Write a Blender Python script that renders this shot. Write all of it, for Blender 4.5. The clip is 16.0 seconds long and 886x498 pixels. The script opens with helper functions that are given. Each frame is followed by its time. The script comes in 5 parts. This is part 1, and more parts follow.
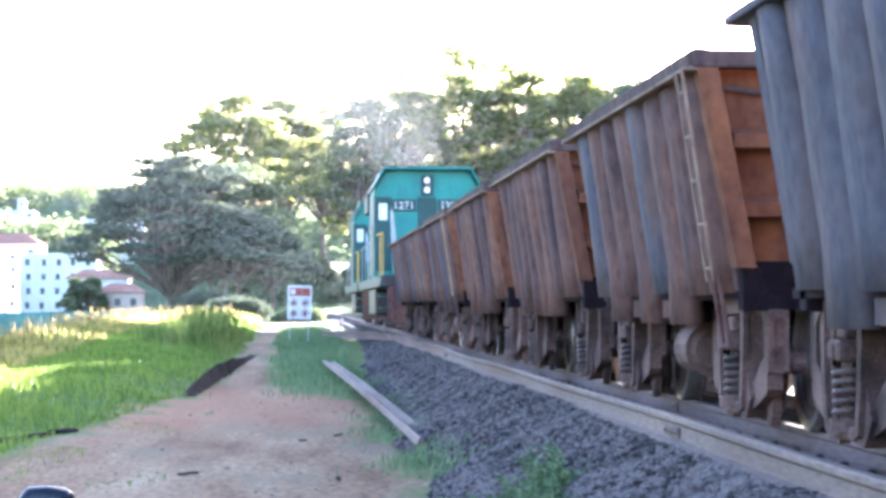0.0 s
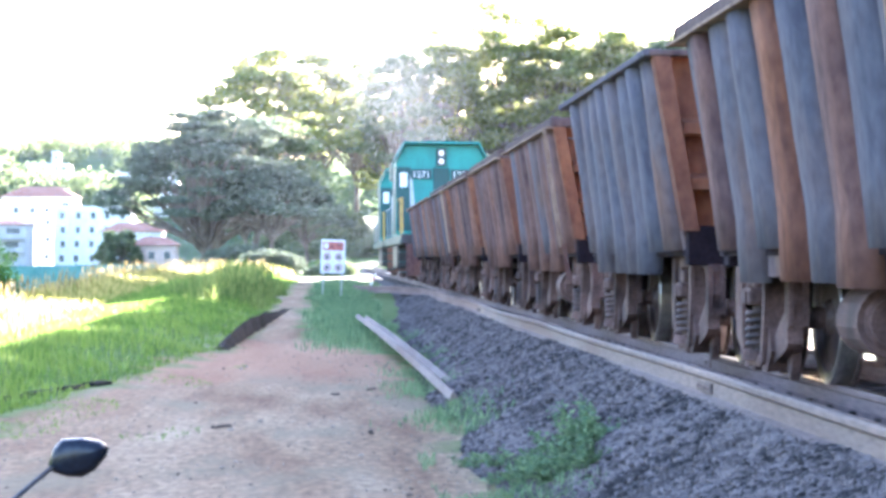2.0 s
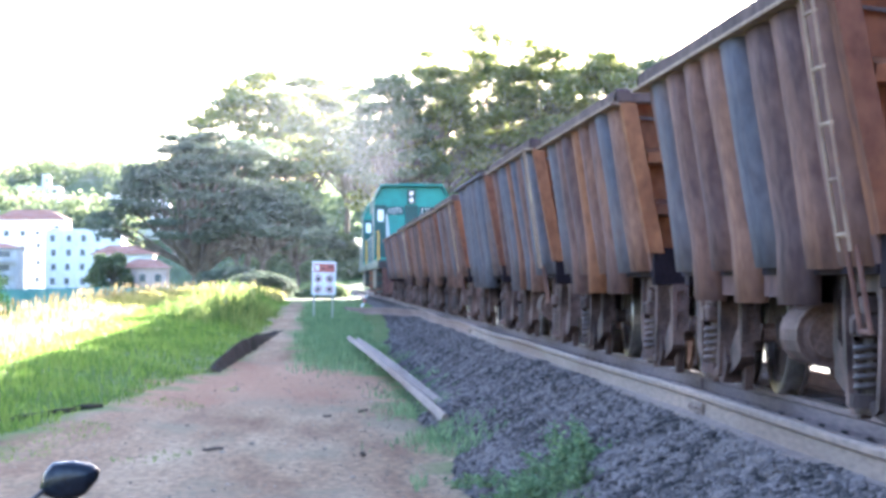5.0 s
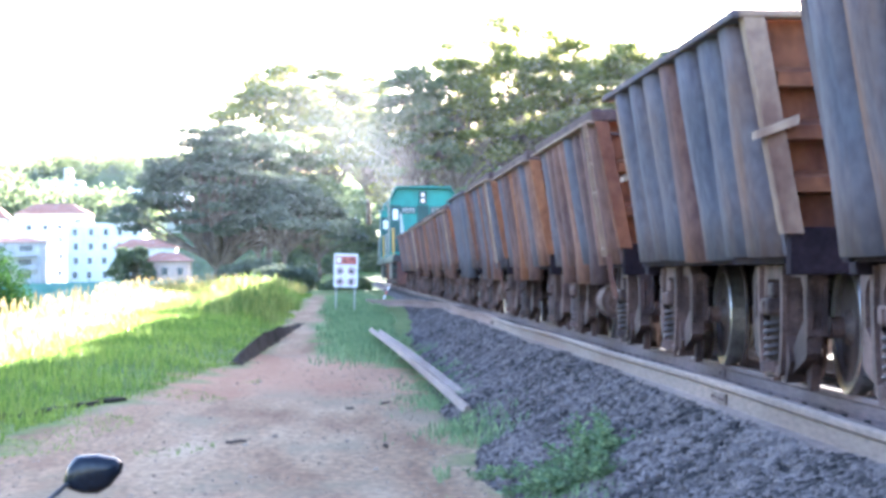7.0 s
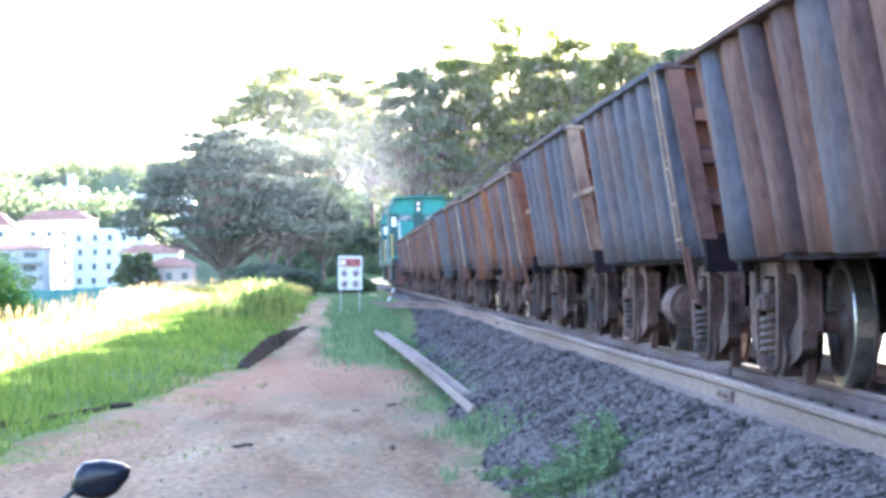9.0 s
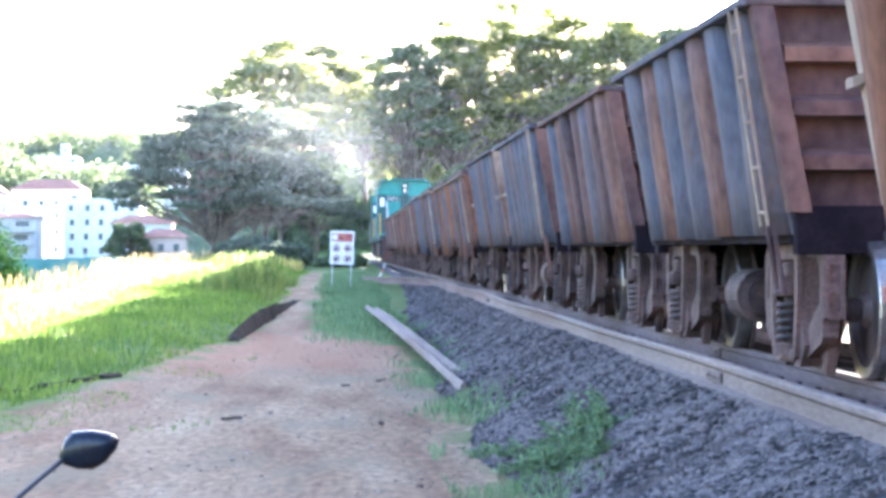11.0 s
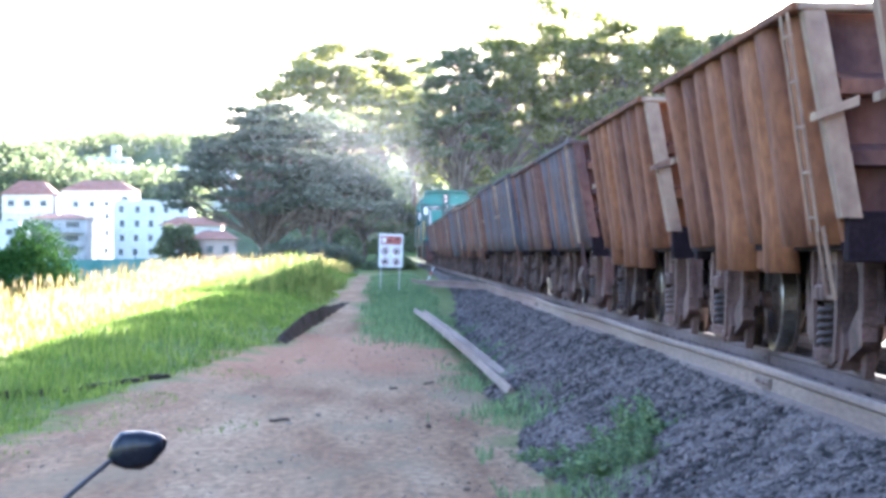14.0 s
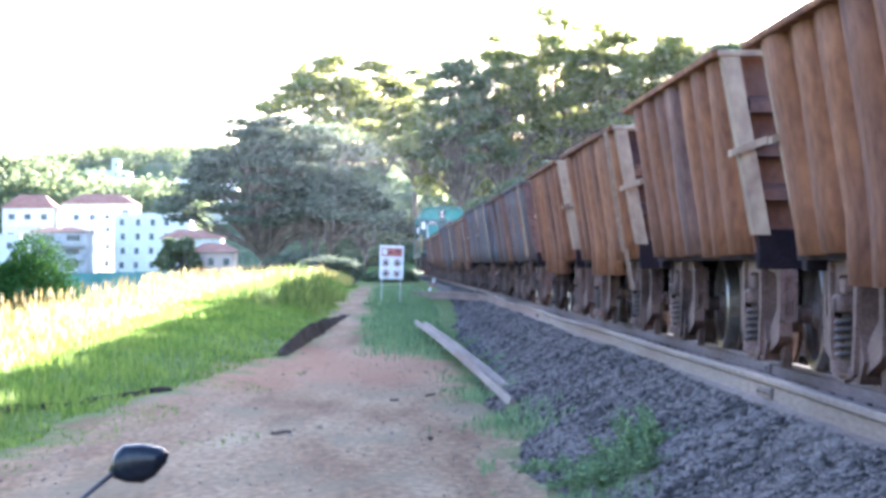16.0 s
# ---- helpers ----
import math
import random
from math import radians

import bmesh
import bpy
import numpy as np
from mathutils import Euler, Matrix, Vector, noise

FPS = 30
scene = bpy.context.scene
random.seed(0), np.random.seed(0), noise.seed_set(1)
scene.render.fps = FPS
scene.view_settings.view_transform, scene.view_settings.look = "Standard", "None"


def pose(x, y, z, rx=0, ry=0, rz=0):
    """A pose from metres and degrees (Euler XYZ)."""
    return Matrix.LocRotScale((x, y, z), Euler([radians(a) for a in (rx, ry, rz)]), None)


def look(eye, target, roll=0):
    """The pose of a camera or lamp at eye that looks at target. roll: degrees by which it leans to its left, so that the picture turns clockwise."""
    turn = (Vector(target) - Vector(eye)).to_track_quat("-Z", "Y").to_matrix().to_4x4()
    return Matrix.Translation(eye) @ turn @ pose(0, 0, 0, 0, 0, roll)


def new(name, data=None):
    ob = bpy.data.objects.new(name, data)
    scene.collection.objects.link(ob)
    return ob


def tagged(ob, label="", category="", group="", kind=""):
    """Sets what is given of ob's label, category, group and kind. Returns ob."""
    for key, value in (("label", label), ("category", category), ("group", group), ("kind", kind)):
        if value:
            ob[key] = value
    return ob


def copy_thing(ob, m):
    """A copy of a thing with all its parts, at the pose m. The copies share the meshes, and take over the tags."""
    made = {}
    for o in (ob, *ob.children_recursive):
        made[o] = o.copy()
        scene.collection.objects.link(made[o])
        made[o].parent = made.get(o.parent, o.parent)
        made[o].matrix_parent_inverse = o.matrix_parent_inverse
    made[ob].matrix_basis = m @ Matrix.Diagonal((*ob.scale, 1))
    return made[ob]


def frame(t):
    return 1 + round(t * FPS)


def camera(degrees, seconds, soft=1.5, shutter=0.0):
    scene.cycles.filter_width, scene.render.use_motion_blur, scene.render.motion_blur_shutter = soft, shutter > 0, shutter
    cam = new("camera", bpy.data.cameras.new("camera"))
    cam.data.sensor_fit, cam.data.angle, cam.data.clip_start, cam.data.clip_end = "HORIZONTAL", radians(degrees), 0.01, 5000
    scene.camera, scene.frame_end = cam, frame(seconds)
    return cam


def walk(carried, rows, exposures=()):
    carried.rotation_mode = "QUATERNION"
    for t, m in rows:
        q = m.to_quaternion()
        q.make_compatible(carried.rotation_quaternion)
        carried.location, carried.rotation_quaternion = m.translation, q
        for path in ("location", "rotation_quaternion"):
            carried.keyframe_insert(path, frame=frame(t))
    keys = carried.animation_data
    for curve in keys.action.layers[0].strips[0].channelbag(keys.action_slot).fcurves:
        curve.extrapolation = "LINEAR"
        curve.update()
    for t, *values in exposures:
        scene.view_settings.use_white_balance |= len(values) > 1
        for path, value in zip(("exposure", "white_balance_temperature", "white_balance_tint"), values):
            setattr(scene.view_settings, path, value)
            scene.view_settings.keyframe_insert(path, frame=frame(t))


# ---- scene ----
# World: y runs along the track, x to the right, z up; the dirt path near the eye is z = 0.
cam = camera(22.73, 16.0, soft=3.5, shutter=0.0)
PATH = [
    (0.0, pose(0, 0, 1.65, 91.433, 0.150, -3.873)),
    (0.5, pose(0, 0, 1.65, 91.166, -0.298, -3.836)),
    (1.0, pose(0, 0, 1.65, 91.361, -0.145, -3.627)),
    (1.5, pose(0, 0, 1.65, 90.577, -0.238, -3.458)),
    (2.0, pose(0, 0, 1.65, 90.259, -0.124, -3.010)),
    (2.5, pose(0, 0, 1.65, 91.064, -0.347, -3.376)),
    (3.0, pose(0, 0, 1.65, 91.395, -0.193, -3.092)),
    (3.5, pose(0, 0, 1.65, 91.298, 0.113, -2.824)),
    (4.0, pose(0, 0, 1.65, 91.079, -0.116, -3.239)),
    (6.5, pose(0, 0, 1.65, 90.683, 0.560, -2.903)),
    (7.0, pose(0, 0, 1.65, 90.598, 0.463, -2.677)),
    (7.5, pose(0, 0, 1.65, 90.484, 0.446, -3.007)),
    (8.0, pose(0, 0, 1.65, 90.627, 0.370, -3.187)),
    (8.5, pose(0, 0, 1.65, 90.575, 0.899, -3.047)),
    (9.0, pose(0, 0, 1.65, 90.629, 1.221, -2.561)),
    (11.5, pose(0, 0, 1.65, 89.949, -0.025, -2.880)),
    (12.0, pose(0, 0, 1.65, 89.970, -0.108, -2.913)),
    (12.5, pose(0, 0, 1.65, 89.795, -0.481, -2.574)),
    (13.0, pose(0, 0, 1.65, 90.125, -0.318, -2.513)),
    (13.5, pose(0, 0, 1.65, 90.142, -0.327, -1.611)),
    (14.0, pose(0, 0, 1.65, 90.105, -0.222, -1.508)),
    (14.5, pose(0, 0, 1.65, 90.136, -0.287, -1.286)),
    (15.0, pose(0, 0, 1.65, 90.337, -0.252, -1.587)),
    (15.5, pose(0, 0, 1.65, 90.682, -0.242, -1.830)),
    (16.0, pose(0, 0, 1.65, 90.406, 0.056, -1.489)),
]
walk(cam, PATH, exposures=[(t, ev + 0.05, 5200, 26) for t, ev in ((0.0, 4.0), (0.5, 4.2), (2.0, 4.3), (2.5, 4.26), (4.0, 3.94), (7.0, 4.26), (7.5, 4.26), (8.0, 4.36), (8.5, 4.48), (9.0, 4.28), (12.0, 4.18), (12.5, 4.05), (13.0, 4.2), (13.5, 4.05), (14.0, 3.9), (15.0, 3.78), (15.5, 4.05), (16.0, 3.92))])

# ---- light: low morning sun ahead and to the right of the track ----
SUN_AZ, SUN_EL = 26.0, 9.8
world = bpy.data.worlds.new("sky")
scene.world = world
world.use_nodes = True
wn = world.node_tree
sky = wn.nodes.new("ShaderNodeTexSky")
sky.sky_type = 'NISHITA'
sky.sun_disc = False
sky.sun_elevation, sky.sun_rotation = radians(SUN_EL), radians(SUN_AZ)
sky.air_density, sky.dust_density, sky.ozone_density = 1.0, 1.5, 1.0
wn.nodes["Background"].inputs[1].default_value = 0.08
wn.links.new(sky.outputs[0], wn.nodes["Background"].inputs[0])
sun = new("sun", bpy.data.lights.new("sun", 'SUN'))
sun.data.energy, sun.data.angle, sun.data.color = 5.0, radians(0.5), (1.0, 0.86, 0.62)
sd = Vector((math.sin(radians(SUN_AZ)) * math.cos(radians(SUN_EL)), math.cos(radians(SUN_AZ)) * math.cos(radians(SUN_EL)), math.sin(radians(SUN_EL))))
sun.matrix_world = look(sd * 300, (0, 0, 0))

# ---- numbers of the place ----
EYE_Z = 1.65
RAIL = 0.865            # top of the rails
TRACK_X = 3.75          # middle of the metre-gauge track
PITCH = 7.33            # wagon length over couplers
SPEED = 5.30


# ---- materials ----
def mat(name, c1, c2, scale=4.0, rough=0.8, metal=0.0, bump=0.3, fine=60.0, rand=0.0, c3=None, stretch=None, spec=0.5, trans=0.0, grain=0.5):
    m = bpy.data.materials.new(name)
    m.use_nodes = True
    nt = m.node_tree
    N, Lk = nt.nodes, nt.links
    b = N["Principled BSDF"]
    tc = N.new("ShaderNodeTexCoord")
    src = tc.outputs["Object"]
    if stretch:
        mp = N.new("ShaderNodeMapping")
        mp.inputs["Scale"].default_value = stretch
        Lk.new(src, mp.inputs[0])
        src = mp.outputs[0]
    if rand:
        oi = N.new("ShaderNodeObjectInfo")
        ad = N.new("ShaderNodeVectorMath")
        ad.operation = 'ADD'
        sc = N.new("ShaderNodeVectorMath")
        sc.operation = 'SCALE'
        sc.inputs[0].default_value = (31.0, 17.0, 11.0)
        Lk.new(oi.outputs["Random"], sc.inputs["Scale"])
        Lk.new(src, ad.inputs[0])
        Lk.new(sc.outputs[0], ad.inputs[1])
        src = ad.outputs[0]
    n1, n2 = N.new("ShaderNodeTexNoise"), N.new("ShaderNodeTexNoise")
    n1.inputs["Scale"].default_value, n1.inputs["Detail"].default_value = scale, 6.0
    n2.inputs["Scale"].default_value, n2.inputs["Detail"].default_value = fine, 4.0
    for n in (n1, n2):
        Lk.new(src, n.inputs["Vector"])
    ramp = N.new("ShaderNodeValToRGB")
    ramp.color_ramp.elements[0].color, ramp.color_ramp.elements[1].color = (*c1, 1), (*c2, 1)
    ramp.color_ramp.elements[0].position, ramp.color_ramp.elements[1].position = 0.32, 0.68
    if c3:
        e = ramp.color_ramp.elements.new(0.5)
        e.color = (*c3, 1)
    fac = n1.outputs[0]
    if rand:
        ma = N.new("ShaderNodeMath")
        ma.operation = 'MULTIPLY_ADD'
        ma.inputs[1].default_value = rand
        sb = N.new("ShaderNodeMath")
        sb.operation = 'SUBTRACT'
        sb.inputs[1].default_value = rand / 2
        Lk.new(oi.outputs["Random"], ma.inputs[0])
        Lk.new(n1.outputs[0], ma.inputs[2])
        Lk.new(ma.outputs[0], sb.inputs[0])
        fac = sb.outputs[0]
    Lk.new(fac, ramp.inputs[0])
    mul = N.new("ShaderNodeMix")
    mul.data_type, mul.blend_type = 'RGBA', 'MULTIPLY'
    mul.inputs["Factor"].default_value = grain
    gr = N.new("ShaderNodeValToRGB")
    gr.color_ramp.elements[0].color, gr.color_ramp.elements[1].color = (0.35, 0.35, 0.35, 1), (1.35, 1.35, 1.35, 1)
    gr.color_ramp.elements[0].position, gr.color_ramp.elements[1].position = 0.3, 0.7
    Lk.new(n2.outputs[0], gr.inputs[0])
    Lk.new(ramp.outputs[0], mul.inputs["A"])
    Lk.new(gr.outputs[0], mul.inputs["B"])
    Lk.new(mul.outputs["Result"], b.inputs["Base Color"])
    b.inputs["Roughness"].default_value, b.inputs["Metallic"].default_value = rough, metal
    b.inputs["Specular IOR Level"].default_value = spec
    if bump:
        bp = N.new("ShaderNodeBump")
        bp.inputs["Strength"].default_value, bp.inputs["Distance"].default_value = bump, 0.02
        Lk.new(n2.outputs[0], bp.inputs["Height"])
        Lk.new(bp.outputs[0], b.inputs["Normal"])
    if trans:
        tl = N.new("ShaderNodeBsdfTranslucent")
        Lk.new(mul.outputs["Result"], tl.inputs[0])
        mx = N.new("ShaderNodeMixShader")
        mx.inputs[0].default_value = trans
        Lk.new(b.outputs[0], mx.inputs[1])
        Lk.new(tl.outputs[0], mx.inputs[2])
        Lk.new(mx.outputs[0], N["Material Output"].inputs[0])
    return m


def island(m):
    """Vary a joined material from piece to piece."""
    N, Lk = m.node_tree.nodes, m.node_tree.links
    geo = N.new("ShaderNodeNewGeometry")
    ramp = [n for n in N if n.type == 'VALTORGB'][0]
    old = ramp.inputs[0].links[0].from_socket
    ma = N.new("ShaderNodeMath")
    ma.operation = 'MULTIPLY_ADD'
    ma.inputs[1].default_value = 0.45
    sb = N.new("ShaderNodeMath")
    sb.operation = 'SUBTRACT'
    sb.inputs[1].default_value = 0.22
    Lk.new(geo.outputs["Random Per Island"], ma.inputs[0])
    Lk.new(old, ma.inputs[2])
    Lk.new(ma.outputs[0], sb.inputs[0])
    Lk.new(sb.outputs[0], ramp.inputs[0])
    return m




def wagon_paint(name, stops, streak):
    """Rusty plate: blotches that change from plate to plate, vertical run-off streaks, scuffs."""
    m = bpy.data.materials.new(name)
    m.use_nodes = True
    N, Lk = m.node_tree.nodes, m.node_tree.links
    b = N["Principled BSDF"]
    tc, oi = N.new("ShaderNodeTexCoord"), N.new("ShaderNodeObjectInfo")
    off = N.new("ShaderNodeVectorMath")
    off.operation = 'MULTIPLY_ADD'
    off.inputs[1].default_value = (31.0, 17.0, 9.0)
    Lk.new(oi.outputs["Random"], off.inputs[0])
    Lk.new(tc.outputs["Object"], off.inputs[2])

    def tex(scale, stretch, detail):
        mp, t = N.new("ShaderNodeMapping"), N.new("ShaderNodeTexNoise")
        mp.inputs["Scale"].default_value = stretch
        Lk.new(off.outputs[0], mp.inputs[0])
        Lk.new(mp.outputs[0], t.inputs["Vector"])
        t.inputs["Scale"].default_value, t.inputs["Detail"].default_value = scale, detail
        return t.outputs[0]

    def calc(op, p, q, r=None):
        t = N.new("ShaderNodeMath")
        t.operation = op
        for i, v in enumerate((p, q, r)):
            if v is None:
                continue
            if isinstance(v, (int, float)):
                t.inputs[i].default_value = v
            else:
                Lk.new(v, t.inputs[i])
        return t.outputs[0]
    blot, run_off, scuff = tex(1.3, (1, 1, 0.75), 7.0), tex(5.0, (1, 1, 0.10), 5.0), tex(11.0, (1, 1, 0.8), 7.0)
    f = calc('MULTIPLY_ADD', run_off, 0.38, calc('MULTIPLY', blot, 0.72))
    f = calc('MULTIPLY_ADD', oi.outputs["Random"], 0.22, calc('SUBTRACT', f, 0.15))
    ramp = N.new("ShaderNodeValToRGB")
    els = ramp.color_ramp.elements
    els[0].position, els[0].color = 0.25, (*stops[0], 1)
    els[1].position, els[1].color = 0.78, (*stops[-1], 1)
    for i, c in enumerate(stops[1:-1]):
        els.new(0.25 + 0.53 * (i + 1) / (len(stops) - 1)).color = (*c, 1)
    Lk.new(f, ramp.inputs[0])
    dk = N.new("ShaderNodeValToRGB")
    dk.color_ramp.elements[0].position, dk.color_ramp.elements[0].color = 0.34, (streak, streak * 0.92, streak, 1)
    dk.color_ramp.elements[1].position, dk.color_ramp.elements[1].color = 0.62, (1.15, 1.15, 1.15, 1)
    Lk.new(calc('MULTIPLY_ADD', scuff, 0.7, calc('MULTIPLY', run_off, 0.3)), dk.inputs[0])
    mul = N.new("ShaderNodeMix")
    mul.data_type, mul.blend_type = 'RGBA', 'MULTIPLY'
    mul.inputs["Factor"].default_value = 1.0
    Lk.new(ramp.outputs[0], mul.inputs["A"])
    Lk.new(dk.outputs[0], mul.inputs["B"])
    Lk.new(mul.outputs["Result"], b.inputs["Base Color"])
    b.inputs["Roughness"].default_value = 0.88
    b.inputs["Specular IOR Level"].default_value = 0.15
    bp = N.new("ShaderNodeBump")
    bp.inputs["Strength"].default_value, bp.inputs["Distance"].default_value = 0.35, 0.02
    Lk.new(calc('MULTIPLY_ADD', scuff, 0.4, blot), bp.inputs["Height"])
    Lk.new(bp.outputs[0], b.inputs["Normal"])
    return m


RUST = wagon_paint("rusty_wagon_steel", [(0.056, 0.039, 0.042), (0.108, 0.063, 0.056), (0.162, 0.086, 0.063), (0.225, 0.114, 0.071)], 0.66)
GREYRUST = wagon_paint("weathered_grey_wagon_steel", [(0.052, 0.052, 0.068), (0.086, 0.086, 0.104), (0.108, 0.088, 0.090), (0.135, 0.075, 0.05)], 0.75)
ORANGE = wagon_paint("orange_rust_steel", [(0.09, 0.043, 0.032), (0.15, 0.065, 0.038), (0.202, 0.085, 0.041), (0.255, 0.113, 0.052)], 0.66)
PALE = wagon_paint("worn_pale_post_paint", [(0.15, 0.09, 0.065), (0.24, 0.165, 0.115), (0.32, 0.235, 0.165), (0.39, 0.30, 0.21)], 0.75)
RIMSTEEL = wagon_paint("dark_rim_steel", [(0.045, 0.033, 0.035), (0.09, 0.06, 0.055), (0.14, 0.095, 0.08)], 0.6)
GRIME = mat("greasy_dark_cast_steel", (0.032, 0.019, 0.018), (0.155, 0.092, 0.078), 3.0, 0.75, 0.0, 0.5, 40, 0.3, spec=0.25)
# Near-black colour carries the shade under the wagon bodies.
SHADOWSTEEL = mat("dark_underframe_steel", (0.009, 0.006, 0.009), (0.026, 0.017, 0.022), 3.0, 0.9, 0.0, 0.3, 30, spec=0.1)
WHEELFACE = mat("rusty_wheel_plate", (0.025, 0.017, 0.018), (0.085, 0.055, 0.046), 5.0, 0.6, 0.0, 0.3, 40, spec=0.3)
SPRINGM = mat("rusty_spring_steel", (0.035, 0.023, 0.021), (0.125, 0.08, 0.068), 6.0, 0.6, 0.2, 0.2, 40, 0.4)
TREAD = mat("polished_wheel_tread", (0.30, 0.27, 0.25), (0.5, 0.46, 0.42), 6.0, 0.32, 0.9, 0.05, 60)
RAILSIDE = mat("weathered_rail_side", (0.10, 0.066, 0.06), (0.23, 0.165, 0.15), 2.0, 0.75, 0.2, 0.3, 40, 0.2, None, (1, 0.12, 1))
RAILTOP = mat("polished_rail_head", (0.22, 0.20, 0.20), (0.42, 0.39, 0.37), 3.0, 0.35, 0.85, 0.05, 60)
SPARE = mat("rusty_pale_spare_rail", (0.10, 0.056, 0.043), (0.225, 0.158, 0.125), 1.6, 0.75, 0.1, 0.3, 40, 0.0, (0.15, 0.112, 0.095), (1, 0.15, 1))
SLEEPER = mat("oily_dark_sleeper", (0.03, 0.026, 0.024), (0.09, 0.07, 0.06), 4.0, 0.85, 0.0, 0.5, 50, 0.4)
STONE = island(mat("grey_ballast_stone", (0.017, 0.0138, 0.0138), (0.18, 0.147, 0.138), 2.2, 0.9, 0.0, 0.6, 60))
BALLASTBED = mat("grey_ballast_bed", (0.021, 0.0185, 0.019), (0.082, 0.07, 0.069), 18.0, 0.95, 0.0, 1.0, 45)
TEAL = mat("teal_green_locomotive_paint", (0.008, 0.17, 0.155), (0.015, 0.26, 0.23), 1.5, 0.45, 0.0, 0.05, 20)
# Cab sides and long hood take this darker green as painted shade.
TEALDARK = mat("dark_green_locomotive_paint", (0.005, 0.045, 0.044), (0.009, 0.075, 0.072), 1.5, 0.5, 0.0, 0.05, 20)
YELLOW = mat("faded_yellow_paint", (0.5, 0.30, 0.05), (0.68, 0.45, 0.10), 2.0, 0.6, 0.0, 0.1, 20)
WHITEP = mat("white_paint", (0.70, 0.70, 0.69), (0.80, 0.80, 0.79), 3.0, 0.6, 0.0, 0.05, 30)
BLACKP = mat("black_paint", (0.015, 0.015, 0.017), (0.035, 0.035, 0.04), 3.0, 0.5, 0.0, 0.1, 30)


# ---- mesh helpers ----
def part(name, bm, material, parent=None, label="", m=None):
    me = bpy.data.meshes.new(name)
    bm.to_mesh(me)
    bm.free()
    me.materials.append(material)
    ob = new(name, me)
    if parent:
        ob.parent = parent
    if m is not None:
        ob.matrix_basis = m
    if label:
        ob["label"] = label
    return ob


def again(ob, m, parent=None):
    o = ob.copy()
    scene.collection.objects.link(o)
    o.parent = parent or ob.parent
    o.matrix_basis = m
    return o


def raw(name, verts, faces, material, parent=None):
    me = bpy.data.meshes.new(name)
    me.from_pydata(verts, [], faces)
    me.update()
    me.materials.append(material)
    ob = new(name, me)
    if parent:
        ob.parent = parent
    return ob


def empty(name, m=None):
    ob = new(name)
    ob.empty_display_size = 0.2
    if m is not None:
        ob.matrix_basis = m
    return ob


def box(bm, x0, x1, y0, y1, z0, z1, bevel=0.0):
    r = bmesh.ops.create_cube(bm, size=1.0, matrix=Matrix.Translation(((x0 + x1) / 2, (y0 + y1) / 2, (z0 + z1) / 2)) @ Matrix.Diagonal((x1 - x0, y1 - y0, z1 - z0, 1)))
    if bevel:
        es = list({e for v in r["verts"] for e in v.link_edges})
        bmesh.ops.bevel(bm, geom=es, offset=bevel, segments=2, affect='EDGES', profile=0.5)
    return bm


def cyl(bm, a, b, r1, r2=None, seg=12, caps=True):
    a, b = Vector(a), Vector(b)
    d = b - a
    m = Matrix.Translation((a + b) / 2) @ d.to_track_quat('Z', 'Y').to_matrix().to_4x4()
    bmesh.ops.create_cone(bm, cap_ends=caps, segments=seg, radius1=r1, radius2=r1 if r2 is None else r2, depth=d.length, matrix=m)
    return bm


def prism(bm, poly, axis, a, b):
    """Extrude a flat outline: axis 'x' takes (y, z), 'y' takes (x, z), 'z' takes (x, y)."""
    def at(p, t):
        return {'x': (t, p[0], p[1]), 'y': (p[0], t, p[1]), 'z': (p[0], p[1], t)}[axis]
    va, vb = [bm.verts.new(at(p, a)) for p in poly], [bm.verts.new(at(p, b)) for p in poly]
    n = len(poly)
    fs = [bm.faces.new((va[i], va[(i + 1) % n], vb[(i + 1) % n], vb[i])) for i in range(n)]
    fs += [bm.faces.new(va[::-1]), bm.faces.new(vb)]
    bmesh.ops.recalc_face_normals(bm, faces=fs)
    return bm


B = bmesh.new


def smooth(ob):
    for p in ob.data.polygons:
        p.use_smooth = True
    return ob


def ramp01(v, a, b):
    t = min(1.0, max(0.0, (v - a) / (b - a)))
    return t * t * (3 - 2 * t)


# ---- ground ----
def ballast_z(x):
    """Height of the ballast top across the track, over the ground under it."""
    if x < 1.25:
        return -1.0
    if x < 2.55:
        return 0.66 * (x - 1.25) / 1.3
    return 0.66


def ground_z(x, y):
    z = 0.52 * ramp01(y, 26, 80) + 0.12 * ramp01(y, 80, 140)
    bank = 0.28 * ramp01(-x, 1.6, 3.2) * ramp01(y, 28, 40)
    bank += 0.16 * ramp01(-x, 3.6, 4.6) * (1 - ramp01(y, 28, 40))
    z += bank
    z -= 2.3 * ramp01(-x, 6.5, 11) + 1.2 * ramp01(-x, 16, 60)
    z += 9.0 * ramp01(x, 9, 50) * ramp01(y, 120, 240)
    z += 6.0 * ramp01(y, 208, 240) * ramp01(x, -9, 2)
    z += 0.035 * noise.noise((x * 0.7, y * 0.35, 0)) + 0.012 * noise.noise((x * 3, y * 1.6, 5))
    return z


